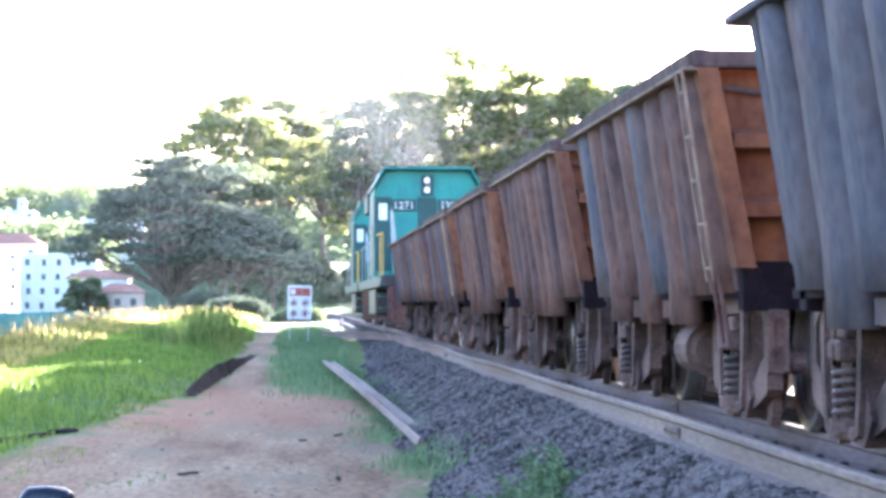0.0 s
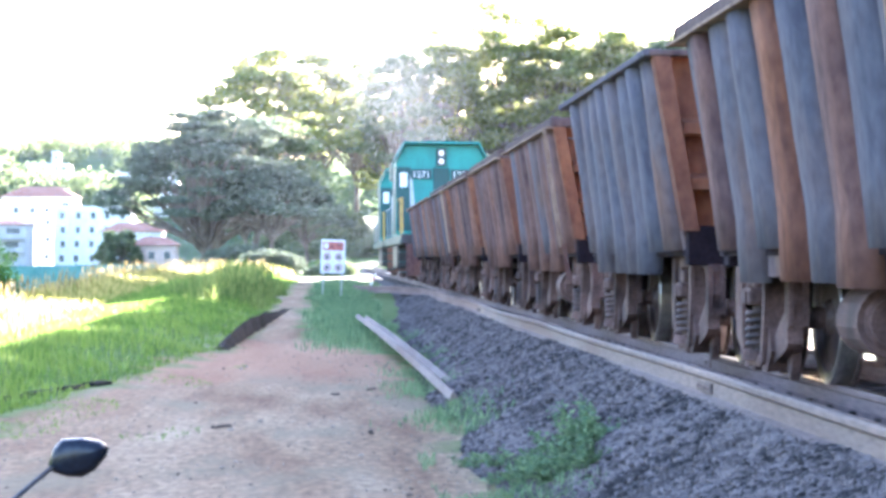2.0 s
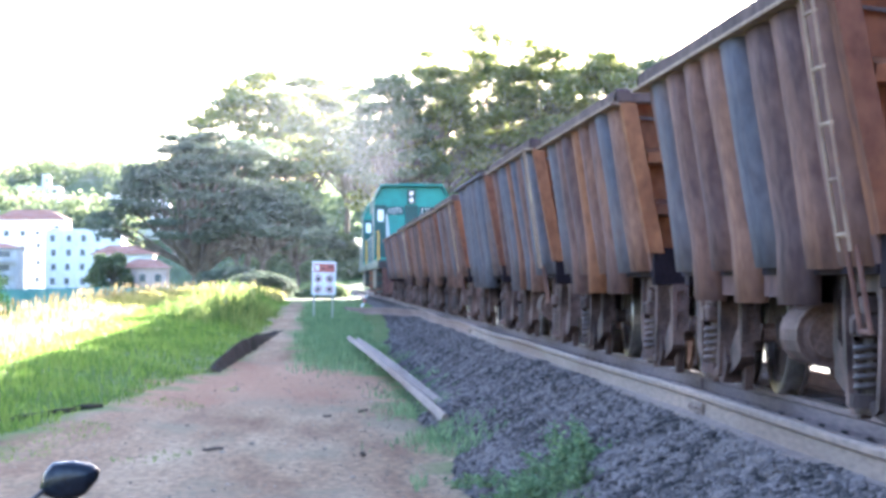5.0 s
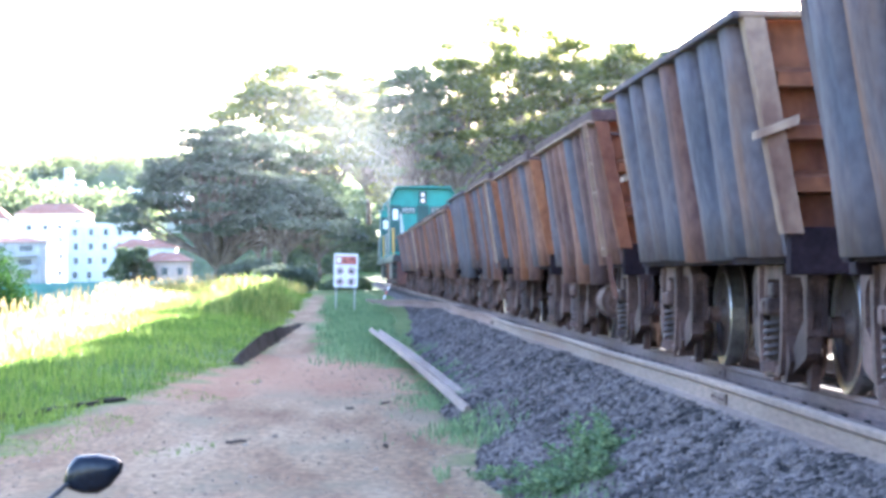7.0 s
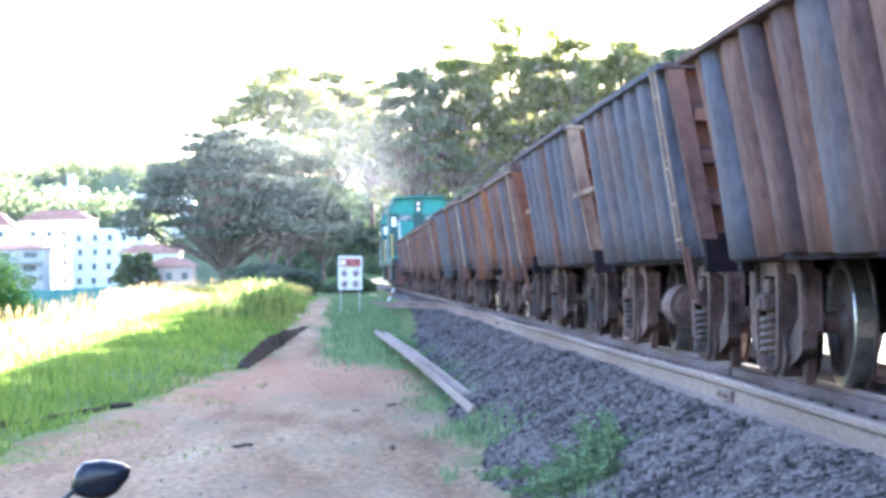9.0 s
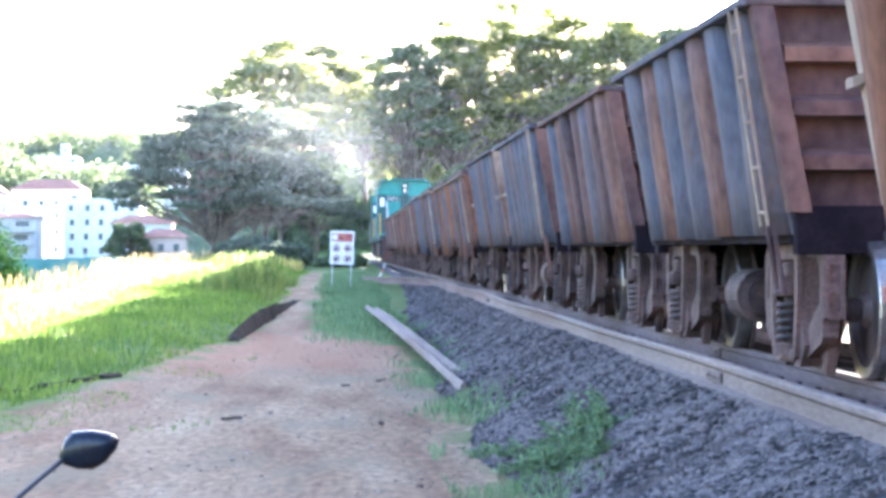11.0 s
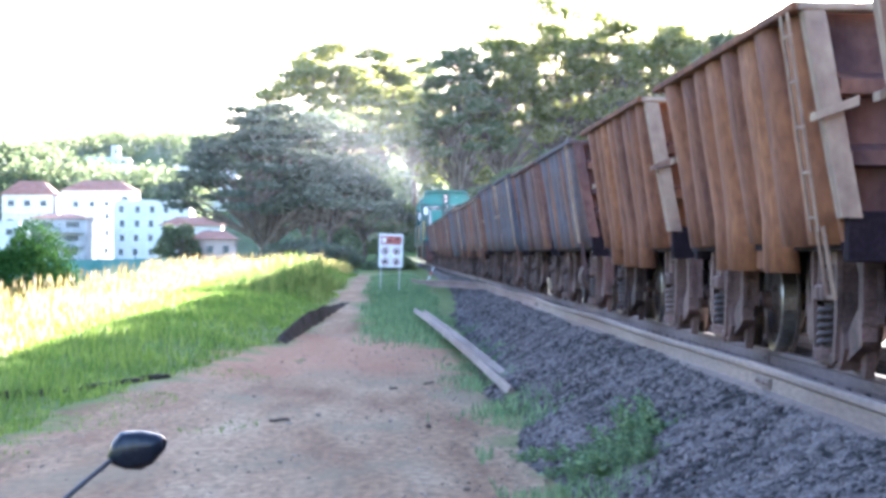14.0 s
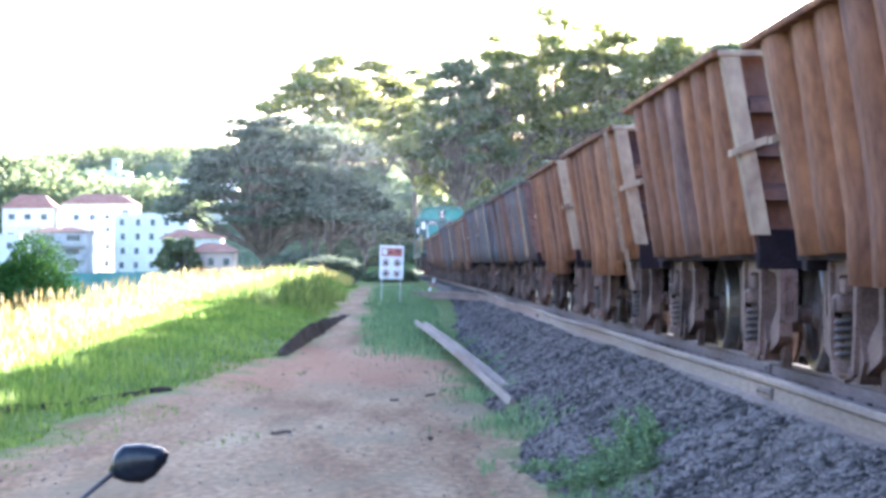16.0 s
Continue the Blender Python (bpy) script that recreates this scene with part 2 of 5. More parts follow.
def make_ground():
    xs = [-2500, -900, -400, -200, -120, -80, -60, -45, -34, -26, -20, -16] + [-13 + 0.5 * i for i in range(20)] + [-3 + 0.2 * i for i in range(24)] + [1.8 + 0.5 * i for i in range(14)] + [9, 11, 13, 16, 20, 26, 34, 45, 60, 90, 150, 300, 700, 2500]
    ys = [-300, -120, -60, -30, -10, 0, 5, 8] + [10 + 0.6 * i for i in range(100)] + [70 + 2 * i for i in range(45)] + [160, 175, 195, 220, 260, 320, 400, 550, 800, 1300, 2200, 4000]
    verts = [(x, y, ground_z(x, y)) for y in ys for x in xs]
    n = len(xs)
    faces = [(j * n + i, j * n + i + 1, (j + 1) * n + i + 1, (j + 1) * n + i) for j in range(len(ys) - 1) for i in range(n - 1)]
    m = bpy.data.materials.new("earth_and_grass")
    m.use_nodes = True
    N, Lk = m.node_tree.nodes, m.node_tree.links
    geo = N.new("ShaderNodeNewGeometry")
    sep = N.new("ShaderNodeSeparateXYZ")
    Lk.new(geo.outputs["Position"], sep.inputs[0])

    def noise_tex(scale, detail=5.0, stretch=None):
        t = N.new("ShaderNodeTexNoise")
        t.inputs["Scale"].default_value, t.inputs["Detail"].default_value = scale, detail
        if stretch:
            mp = N.new("ShaderNodeMapping")
            mp.inputs["Scale"].default_value = stretch
            Lk.new(geo.outputs["Position"], mp.inputs[0])
            Lk.new(mp.outputs[0], t.inputs["Vector"])
        else:
            Lk.new(geo.outputs["Position"], t.inputs["Vector"])
        return t.outputs[0]

    def calc(op, a, b=None, c=None):
        t = N.new("ShaderNodeMath")
        t.operation = op
        for i, v in enumerate((a, b, c)):
            if v is None:
                continue
            if isinstance(v, (int, float)):
                t.inputs[i].default_value = v
            else:
                Lk.new(v, t.inputs[i])
        return t.outputs[0]

    def mapr(v, a, b, c, d):
        t = N.new("ShaderNodeMapRange")
        t.interpolation_type = 'SMOOTHSTEP'
        for i, q in enumerate((a, b, c, d)):
            t.inputs[1 + i].default_value = q
        Lk.new(v, t.inputs[0])
        return t.outputs[0]

    def ramp(v, stops):
        t = N.new("ShaderNodeValToRGB")
        els = t.color_ramp.elements
        els[0].position, els[0].color = stops[0][0], (*stops[0][1], 1)
        els[1].position, els[1].color = stops[-1][0], (*stops[-1][1], 1)
        for p, c in stops[1:-1]:
            els.new(p).color = (*c, 1)
        Lk.new(v, t.inputs[0])
        return t.outputs[0]

    x, y = sep.outputs[0], sep.outputs[1]
    edge = calc('MULTIPLY', calc('SUBTRACT', noise_tex(0.9, 6.0), 0.5), 1.7)
    left = mapr(y, 20, 46, -3.25, -1.45)
    right = mapr(y, 33, 44, 1.25, -0.55)
    ml = mapr(calc('ADD', calc('SUBTRACT', x, left), edge), -0.35, 0.35, 0, 1)
    mr = mapr(calc('ADD', calc('SUBTRACT', right, x), edge), -0.3, 0.3, 0, 1)
    far = mapr(y, 95, 120, 1, 0)
    dirt_mask = calc('MULTIPLY', calc('MULTIPLY', ml, mr), far)
    dirt = ramp(noise_tex(1.1, 7.0, (1.0, 0.16, 1.0)), [(0.34, (0.165, 0.085, 0.042)), (0.46, (0.24, 0.146, 0.077)), (0.55, (0.285, 0.19, 0.108)), (0.68, (0.355, 0.258, 0.157))])
    dirt2 = ramp(noise_tex(14.0, 6.0, (1.0, 0.3, 1.0)), [(0.30, (0.50, 0.47, 0.44)), (0.70, (1.28, 1.28, 1.28))])
    dm = N.new("ShaderNodeMix")
    dm.data_type, dm.blend_type = 'RGBA', 'MULTIPLY'
    dm.inputs["Factor"].default_value = 0.85
    Lk.new(dirt, dm.inputs["A"])
    Lk.new(dirt2, dm.inputs["B"])
    # trodden brown-green patches
    pat = N.new("ShaderNodeMix")
    pat.data_type = 'RGBA'
    Lk.new(mapr(noise_tex(0.75, 8.0, (1.0, 0.3, 1.0)), 0.48, 0.66, 0.0, 0.75), pat.inputs["Factor"])
    Lk.new(dm.outputs["Result"], pat.inputs["A"])
    pat.inputs["B"].default_value = (0.18, 0.14, 0.082, 1)
    dm = pat
    # redder soil where the wide part of the path ends
    red = N.new("ShaderNodeMix")
    red.data_type = 'RGBA'
    band = calc('MULTIPLY', mapr(calc('ADD', y, calc('MULTIPLY', edge, 4.0)), 27, 33, 0, 1), mapr(calc('ADD', y, calc('MULTIPLY', edge, 4.0)), 38, 46, 1, 0))
    Lk.new(calc('MULTIPLY', band, 0.65), red.inputs["Factor"])
    Lk.new(dm.outputs["Result"], red.inputs["A"])
    red.inputs["B"].default_value = (0.31, 0.145, 0.075, 1)
    dm = red
    grass = ramp(noise_tex(2.2, 7.0), [(0.3, (0.05, 0.09, 0.015)), (0.5, (0.085, 0.14, 0.025)), (0.72, (0.14, 0.15, 0.045))])
    mx = N.new("ShaderNodeMix")
    mx.data_type = 'RGBA'
    Lk.new(dirt_mask, mx.inputs["Factor"])
    Lk.new(grass, mx.inputs["A"])
    Lk.new(dm.outputs["Result"], mx.inputs["B"])
    bs = N["Principled BSDF"]
    Lk.new(mx.outputs["Result"], bs.inputs["Base Color"])
    bs.inputs["Roughness"].default_value = 0.95
    bs.inputs["Specular IOR Level"].default_value = 0.2
    bp = N.new("ShaderNodeBump")
    bp.inputs["Strength"].default_value, bp.inputs["Distance"].default_value = 0.6, 0.05
    Lk.new(noise_tex(9.0, 8.0), bp.inputs["Height"])
    Lk.new(bp.outputs[0], bs.inputs["Normal"])
    ob = smooth(raw("ground", verts, faces, m))
    tagged(ob, "beaten reddish dirt path with grass verges and fields beyond", "ground", kind="structure")


make_ground()


def make_ballast():
    prof = [(0.95, -0.3), (1.25, 0.0), (1.7, 0.25), (2.2, 0.5), (2.55, 0.665), (3.2, 0.69), (4.3, 0.69), (5.0, 0.66), (5.6, 0.5), (6.6, 0.1), (7.2, -0.3)]
    ys = [-130 + 10 * i for i in range(13)] + [0.5 * i for i in range(160)] + [80 + 6 * i for i in range(45)]
    verts, faces, n = [], [], len(prof)
    for y in ys:
        for x, z in prof:
            k = noise.noise((x * 1.3, y * 0.8, 2)) * 0.05
            wob = noise.noise((y * 0.25, 3, 1)) * 0.22 if x < 2 else 0
            verts.append((x + wob, y, z + k * (1 if 1 < x < 2.4 else 0.3)))
    for j in range(len(ys) - 1):
        for i in range(n - 1):
            faces.append((j * n + i, j * n + i + 1, (j + 1) * n + i + 1, (j + 1) * n + i))
    ob = raw("ballast_bed", verts, faces, BALLASTBED)
    tagged(ob, "sloping shoulder of crushed grey stone ballast under the track", "ballast", kind="structure")
    return ob


bed = make_ballast()


def low_stone(seed):
    rnd = np.random.default_rng(seed)
    t = (1 + 5 ** 0.5) / 2
    v = np.array([(-1, t, 0), (1, t, 0), (-1, -t, 0), (1, -t, 0), (0, -1, t), (0, 1, t), (0, -1, -t), (0, 1, -t), (t, 0, -1), (t, 0, 1), (-t, 0, -1), (-t, 0, 1)]) / 1.9
    f = np.array([(0, 11, 5), (0, 5, 1), (0, 1, 7), (0, 7, 10), (0, 10, 11), (1, 5, 9), (5, 11, 4), (11, 10, 2), (10, 7, 6), (7, 1, 8), (3, 9, 4), (3, 4, 2), (3, 2, 6), (3, 6, 8), (3, 8, 9), (4, 9, 5), (2, 4, 11), (6, 2, 10), (8, 6, 7), (9, 8, 1)])
    v = v * rnd.uniform(0.7, 1.25, (12, 1)) * np.array([rnd.uniform(0.8, 1.25), rnd.uniform(0.7, 1.0), rnd.uniform(0.55, 0.85)])
    return v, f


def scatter(name, places, shapes, material, parent=None):
    """Join many small copies: places are (x, y, z, size, turn)."""
    V, Fc, o = [], [], 0
    for i, (x, y, z, s, a) in enumerate(places):
        v, f = shapes[i % len(shapes)]
        c, sn = math.cos(a), math.sin(a)
        w = v * s
        w = np.stack([w[:, 0] * c - w[:, 1] * sn + x, w[:, 0] * sn + w[:, 1] * c + y, w[:, 2] + z], 1)
        V.append(w)
        Fc.append(f + o)
        o += len(v)
    V, Fc = np.concatenate(V), np.concatenate(Fc)
    return raw(name, V.tolist(), Fc.tolist(), material, parent)


# ---- track ----
def rail_profile(w=1.0):
    return [(-0.065, 0), (0.065, 0), (0.065, 0.014), (0.012, 0.032), (0.009, 0.105), (0.034, 0.122), (0.034, 0.145), (0.026, 0.155), (-0.026, 0.155), (-0.034, 0.145), (-0.034, 0.122), (-0.009, 0.105), (-0.012, 0.032), (-0.065, 0.014)]


track = tagged(empty("railway_track"), "narrow railway track with worn steel rails on dark sleepers", "track", kind="structure")
for sx in (-0.535, 0.535):
    r = part("rail", prism(B(), [(TRACK_X + sx + px, RAIL - 0.155 + pz) for px, pz in rail_profile()], 'y', -130, 206), RAILSIDE, track, "weathered rail with a polished head")
    part("rail_head", box(B(), TRACK_X + sx - 0.027, TRACK_X + sx + 0.027, -130, 206, RAIL - 0.004, RAIL + 0.0005), RAILTOP, track, "polished running surface")
sl = part("sleeper", box(B(), -0.95, 0.95, -0.11, 0.11, -0.2, 0.0, 0.015), SLEEPER, track, m=pose(TRACK_X, 4, RAIL - 0.157))
for i in range(1, 190):
    again(sl, pose(TRACK_X + 0.03 * math.sin(i * 7.1), 4 + 0.6 * i, RAIL - 0.157, 0, 0, 0.6 * math.sin(i * 3.3)))
clip = part("rail_clip", box(box(B(), -0.045, 0.045, -0.05, 0.05, 0, 0.018, 0.005), -0.018, 0.018, -0.025, 0.025, 0.018, 0.042, 0.005), SLEEPER, track, m=pose(TRACK_X - 0.535 - 0.085, 4, RAIL - 0.157))
for i in range(1, 120):
    again(clip, pose(TRACK_X - 0.535 - 0.085, 4 + 0.6 * i, RAIL - 0.157))
joint = part("fishplate", box(box(B(), -0.03, -0.01, -0.35, 0.35, 0.035, 0.115, 0.006), -0.045, -0.03, -0.25, -0.21, 0.06, 0.09), RAILSIDE, track, m=pose(TRACK_X - 0.535, 18.6, RAIL - 0.155))


def sweep(name, pts, material, prof, tilt=0.0):
    """A rail along a line of points."""
    verts, faces, n = [], [], len(prof)
    c, s = math.cos(tilt), math.sin(tilt)
    for i, p in enumerate(pts):
        d = Vector(pts[min(i + 1, len(pts) - 1)]) - Vector(pts[max(i - 1, 0)])
        side = Vector((d.y, -d.x, 0)).normalized()
        for px, pz in prof:
            q = Vector(p) + side * (px * c - pz * s) + Vector((0, 0, px * s + pz * c))
            verts.append(tuple(q))
    for i in range(len(pts) - 1):
        for j in range(n):
            faces.append((i * n + j, i * n + (j + 1) % n, (i + 1) * n + (j + 1) % n, (i + 1) * n + j))
    faces += [tuple(range(n))[::-1], tuple((len(pts) - 1) * n + j for j in range(n))]
    return raw(name, verts, faces, material)


RUSTRAIL = mat("red_brown_rusty_rail", (0.10, 0.05, 0.04), (0.21, 0.13, 0.105), 1.6, 0.8, 0.1, 0.3, 40, 0.0, None, (1, 0.15, 1))


def make_spare():
    def at(y):
        k = ramp01(y, 57, 79)
        return (2.66 + 0.02 * math.sin(y * 0.35) - 1.85 * k, y, 0.665 + 0.01 * math.sin(y * 0.5) - 0.13 * k)
    prof = [(p * 1.3, q * 1.3) for p, q in rail_profile()]
    sp = empty("spare_rail")
    for y0, y1 in ((-8, 15.2), (15.215, 38.6), (38.615, 76.0)):
        n = 60
        sweep("rail_length", [at(y0 + (y1 - y0) * i / n) for i in range(n + 1)], SPARE if y0 < 30 else RUSTRAIL, prof, -0.06).parent = sp
    for y in (15.2, 38.6):
        x, _, z = at(y)
        part("fishplate", box(B(), -0.03, -0.012, -0.26, 0.26, 0.055, 0.125, 0.004), SPARE, sp, m=pose(x, y, z))
        for k in (-0.2, -0.08, 0.08, 0.2):
            part("bolt", cyl(B(), (-0.045, k, 0.09), (-0.02, k, 0.09), 0.014, seg=6), RAILSIDE, sp, m=pose(x, y, z))
    tagged(sp, "long rusty spare rail lying on the ballast shoulder beside the track", "rail")


make_spare()


# ---- train: wagons ----
def lathe(bm, prof, seg=28, axis_x=0.0):
    """Turn an outline of (x, r) round the x axis."""
    rings = []
    for x, r in prof:
        rings.append([bm.verts.new((x + axis_x, r * math.cos(2 * math.pi * k / seg), r * math.sin(2 * math.pi * k / seg))) for k in range(seg)])
    for a, b in zip(rings, rings[1:]):
        for k in range(seg):
            bm.faces.new((a[k], a[(k + 1) % seg], b[(k + 1) % seg], b[k]))
    bmesh.ops.recalc_face_normals(bm, faces=bm.faces[:])
    return bm


def wheel_bm(sign):
    # outer plate, rim, tread, flange, inner side
    prof = [(0.10, 0.001), (0.10, 0.09), (0.055, 0.12), (0.045, 0.30), (0.075, 0.345), (0.085, 0.41), (0.075, 0.42), (-0.035, 0.423), (-0.05, 0.447), (-0.065, 0.44), (-0.065, 0.35), (-0.02, 0.31), (-0.02, 0.12), (-0.06, 0.09), (-0.06, 0.001)]
    return lathe(B(), [(sign * x, r) for x, r in prof])


def bar(bm, y0, z0, y1, z1, w, x0, x1):
    """A flat bar in the y-z plane between two points."""
    d = Vector((y1 - y0, z1 - z0))
    n = Vector((-d.y, d.x)).normalized() * w / 2
    return prism(bm, [(y0 + n.x, z0 + n.y), (y0 - n.x, z0 - n.y), (y1 - n.x, z1 - n.y), (y1 + n.x, z1 + n.y)], 'x', x0, x1)


def side_frame_bm():
    """A cast side frame: windowed plate with raised flanges, deep box ends with two holes, spring seat outboard."""
    bm = B()
    x0, x1 = -0.05, 0.05
    for s in (-1, 1):
        def q(pts):
            return [(s * y, z) for y, z in pts]
        # broad inner column with its foot, then the end with a window between them
        prism(bm, q([(-0.42, 0.81), (-0.001, 0.81), (-0.001, 0.72), (-0.18, 0.72), (-0.25, 0.66), (-0.27, 0.40), (-0.21, 0.24), (-0.19, 0.075), (-0.36, 0.06), (-0.50, 0.20), (-0.40, 0.36)]), 'x', x0 - 0.03, x1)
        prism(bm, q([(-0.86, 0.26), (-0.86, 0.74), (-0.77, 0.815), (-0.38, 0.815), (-0.38, 0.74), (-0.70, 0.73), (-0.78, 0.66), (-0.78, 0.46), (-0.60, 0.38), (-0.36, 0.24), (-0.36, 0.10), (-0.80, 0.22)]), 'x', x0, x1 - 0.004)
        # raised lip along the column's edge
        prism(bm, q([(-0.33, 0.80), (-0.42, 0.80), (-0.43, 0.62), (-0.40, 0.36), (-0.34, 0.12), (-0.27, 0.10), (-0.33, 0.36), (-0.35, 0.62)]), 'x', x0 - 0.06, x0 - 0.024)
        # box end seen from behind: two uprights and three bars round two holes
        for xa, xb in ((x0, x0 + 0.035), (x1 - 0.002, x1 + 0.03)):
            prism(bm, q([(-0.84, 0.35), (-0.89, 0.37), (-0.89, 0.74), (-0.84, 0.76)]), 'x', xa, xb)
        for za, zb in ((0.36, 0.41), (0.52, 0.58), (0.69, 0.75)):
            prism(bm, q([(-0.84, za), (-0.885, za), (-0.885, zb), (-0.84, zb)]), 'x', x0 + 0.03, x1)
        # lug on the top chord, brake hanger wedge under the bottom chord
        prism(bm, q([(-0.40, 0.81), (-0.28, 0.81), (-0.31, 0.92), (-0.36, 0.92)]), 'x', 0.0, 0.06)
        prism(bm, q([(-0.72, 0.24), (-0.50, 0.16), (-0.54, 0.03), (-0.62, 0.02)]), 'x', 0.02, 0.08)
    # spring seat and bolster end
    cyl(bm, (-0.06, 0.0, 0.12), (-0.06, 0.0, 0.19), 0.12, 0.11, seg=16)
    box(bm, -0.10, x1 - 0.02, -0.22, 0.22, 0.078, 0.16, 0.02)
    box(bm, -0.15, 0.08, -0.13, 0.13, 0.485, 0.60, 0.025)
    box(bm, -0.11, 0.05, -0.09, 0.09, 0.60, 0.70, 0.02)
    box(bm, -0.165, -0.14, -0.045, 0.045, 0.50, 0.58, 0.008)
    return bm


def spring_bm():
    """An outboard coil spring, wound as a helix."""
    bm = B()
    turns, n, r, wire = 5.5, 104, 0.078, 0.018
    pts = [Vector((-0.06 + r * math.cos(2 * math.pi * turns * i / n), r * math.sin(2 * math.pi * turns * i / n), 0.20 + 0.275 * i / n)) for i in range(n + 1)]
    rings = []
    for i, p in enumerate(pts):
        d = (pts[min(i + 1, n)] - pts[max(i - 1, 0)]).normalized()
        a = d.cross(Vector((0, 0, 1))).normalized()
        b = d.cross(a)
        rings.append([bm.verts.new(p + a * wire * math.cos(k * math.pi / 3) + b * wire * math.sin(k * math.pi / 3)) for k in range(6)])
    for u, v in zip(rings, rings[1:]):
        for k in range(6):
            bm.faces.new((u[k], u[(k + 1) % 6], v[(k + 1) % 6], v[k]))
    cyl(bm, (-0.06, 0, 0.19), (-0.06, 0, 0.49), 0.045, seg=8)
    bmesh.ops.recalc_face_normals(bm, faces=bm.faces[:])
    return bm


def make_wagon(kind, side_mats, end_mat, post_mat, ladder, load, half=3.1, H=2.24):
    """kind: 'belly' has a deeper middle between the trucks, 'straight' one long bottom edge. Rear faces -y."""
    w = empty("ore_wagon")
    zs = 0.86 if kind == 'belly' else 0.87
    rnd = random.Random(kind + str(len(side_mats)) + end_mat.name)
    # sides: plate, ribs, top rail
    for s in (-1, 1):
        bm = B()
        prism(bm, [(s * 0.99, zs), (s * 1.03, zs), (s * 1.27, H), (s * 1.23, H)], 'y', -half + 0.12, half - 0.48)
        if kind == 'belly':
            box(bm, 0.98 if s > 0 else -1.02, 1.02 if s > 0 else -0.98, -1.5, 1.5, 0.68, zs)
        part("side_plate", bm, side_mats[0], w)
        nr = 8 if kind == 'belly' else 7
        step = (2 * half - 0.68) / nr
        for i in range(nr):
            yc = -half + 0.18 + step * (i + 0.5)
            zb = rnd.choice((0.64, 0.66)) if kind == 'belly' and abs(yc) < 1.62 and (i % 2 == 0 or rnd.random() < 0.4) else zs - rnd.uniform(0.0, 0.03)
            wb, wt = step * rnd.uniform(0.40, 0.52), step * rnd.uniform(0.30, 0.47)
            ob_, ot = 0.14 * rnd.uniform(0.85, 1.15), 0.085 * rnd.uniform(0.8, 1.2)
            sk = rnd.uniform(-0.03, 0.03)
            bm = B()
            rings = []
            for k in range(5):
                f = k / 4
                z, w_, d_ = zb + (H - 0.02 - zb) * f, wb + (wt - wb) * f, ob_ + (ot - ob_) * f
                xb = 1.01 + 0.26 * max(0.0, (z - zs) / (H - zs)) - 0.02
                dent = 0.004 * math.sin(7.0 * f + yc * 3)
                rings.append([bm.verts.new((s * (xb + d_ * u + dent * (u > 0.5)), yc + sk * f + w_ * v, z)) for v, u in ((-1.0, 0), (-0.88, 0.55), (-0.66, 0.92), (0.0, 1.02), (0.66, 0.92), (0.88, 0.55), (1.0, 0))])
            for ra, rb in zip(rings, rings[1:]):
                for k in range(6):
                    bm.faces.new((ra[k], ra[k + 1], rb[k + 1], rb[k]))
                bm.faces.new((ra[6], ra[0], rb[0], rb[6]))
            bm.faces.new(rings[0])
            bm.faces.new(rings[-1])
            bmesh.ops.recalc_face_normals(bm, faces=bm.faces[:])
            smooth(part("rib", bm, side_mats[(i + (0 if s < 0 else 1)) % len(side_mats)], w))
        rim = RIMSTEEL if load else side_mats[0]
        part("top_rail", box(B(), min(s * 1.23, s * (1.33 if load else 1.37)), max(s * 1.23, s * (1.33 if load else 1.37)), -half + 0.02, half - 0.02, H - 0.02, H + (0.10 if load else 0.035), 0.012), rim, w)
        if load:
            part("rim_flange", box(B(), min(s * 1.23, s * 1.38), max(s * 1.23, s * 1.38), -half + 0.01, half - 0.01, H - 0.038, H - 0.014, 0.006), PALE, w, "worn pale rim flange")
    # ends: sloping wall, beams, corner posts, top rail
    for s in (-1, 1):
        he = half if s < 0 else half - 0.36  # the front wall stands in under the rim
        bm = B()
        ya, yb = sorted((s * (he - 0.24), s * (he - 0.20)))
        prism(bm, [(-0.98, 1.04), (0.98, 1.04), (1.20, H), (-1.20, H)], 'y', ya, yb)
        part("end_wall", bm, end_mat, w)
        levels = (1.36, 1.78) if kind == 'belly' else (1.30, 1.62, 1.94)
        for z in levels:
            prism_y, wide = he - 0.21, 0.95 + 0.2 * (z - 1.04) / (H - 1.04)
            bm = prism(B(), [(s * (prism_y - 0.02), z - 0.06), (s * (prism_y + 0.17), z - 0.045), (s * (prism_y + 0.18), z + 0.04), (s * (prism_y), z + 0.09)], 'x', -wide, wide)
            part("end_beam", bm, end_mat, w)
        part("end_top_rail", box(B(), -1.33, 1.33, min(s * (half - 0.18), s * half), max(s * (half - 0.18), s * half), H - 0.02, H + (0.09 if load else 0.03), 0.015), RIMSTEEL if post_mat is RUST else post_mat, w)
        for sx in (-1, 1):
            bm = B()
            bx = sorted((sx * 0.95, sx * 1.07))
            tx = sorted((sx * 1.17, sx * 1.30))
            lo = [bm.verts.new(p) for p in ((bx[0], s * (he - 0.16), 1.0), (bx[1], s * (he - 0.16), 1.0), (bx[1], s * (he + 0.03), 1.0), (bx[0], s * (he + 0.03), 1.0))]
            hi = [bm.verts.new(p) for p in ((tx[0], s * (he - 0.16), H - 0.02), (tx[1], s * (he - 0.16), H - 0.02), (tx[1], s * (he - 0.01), H - 0.02), (tx[0], s * (he - 0.01), H - 0.02))]
            for k in range(4):
                bm.faces.new((lo[k], lo[(k + 1) % 4], hi[(k + 1) % 4], hi[k]))
            bm.faces.new(lo)
            bm.faces.new(hi)
            bmesh.ops.recalc_face_normals(bm, faces=bm.faces[:])
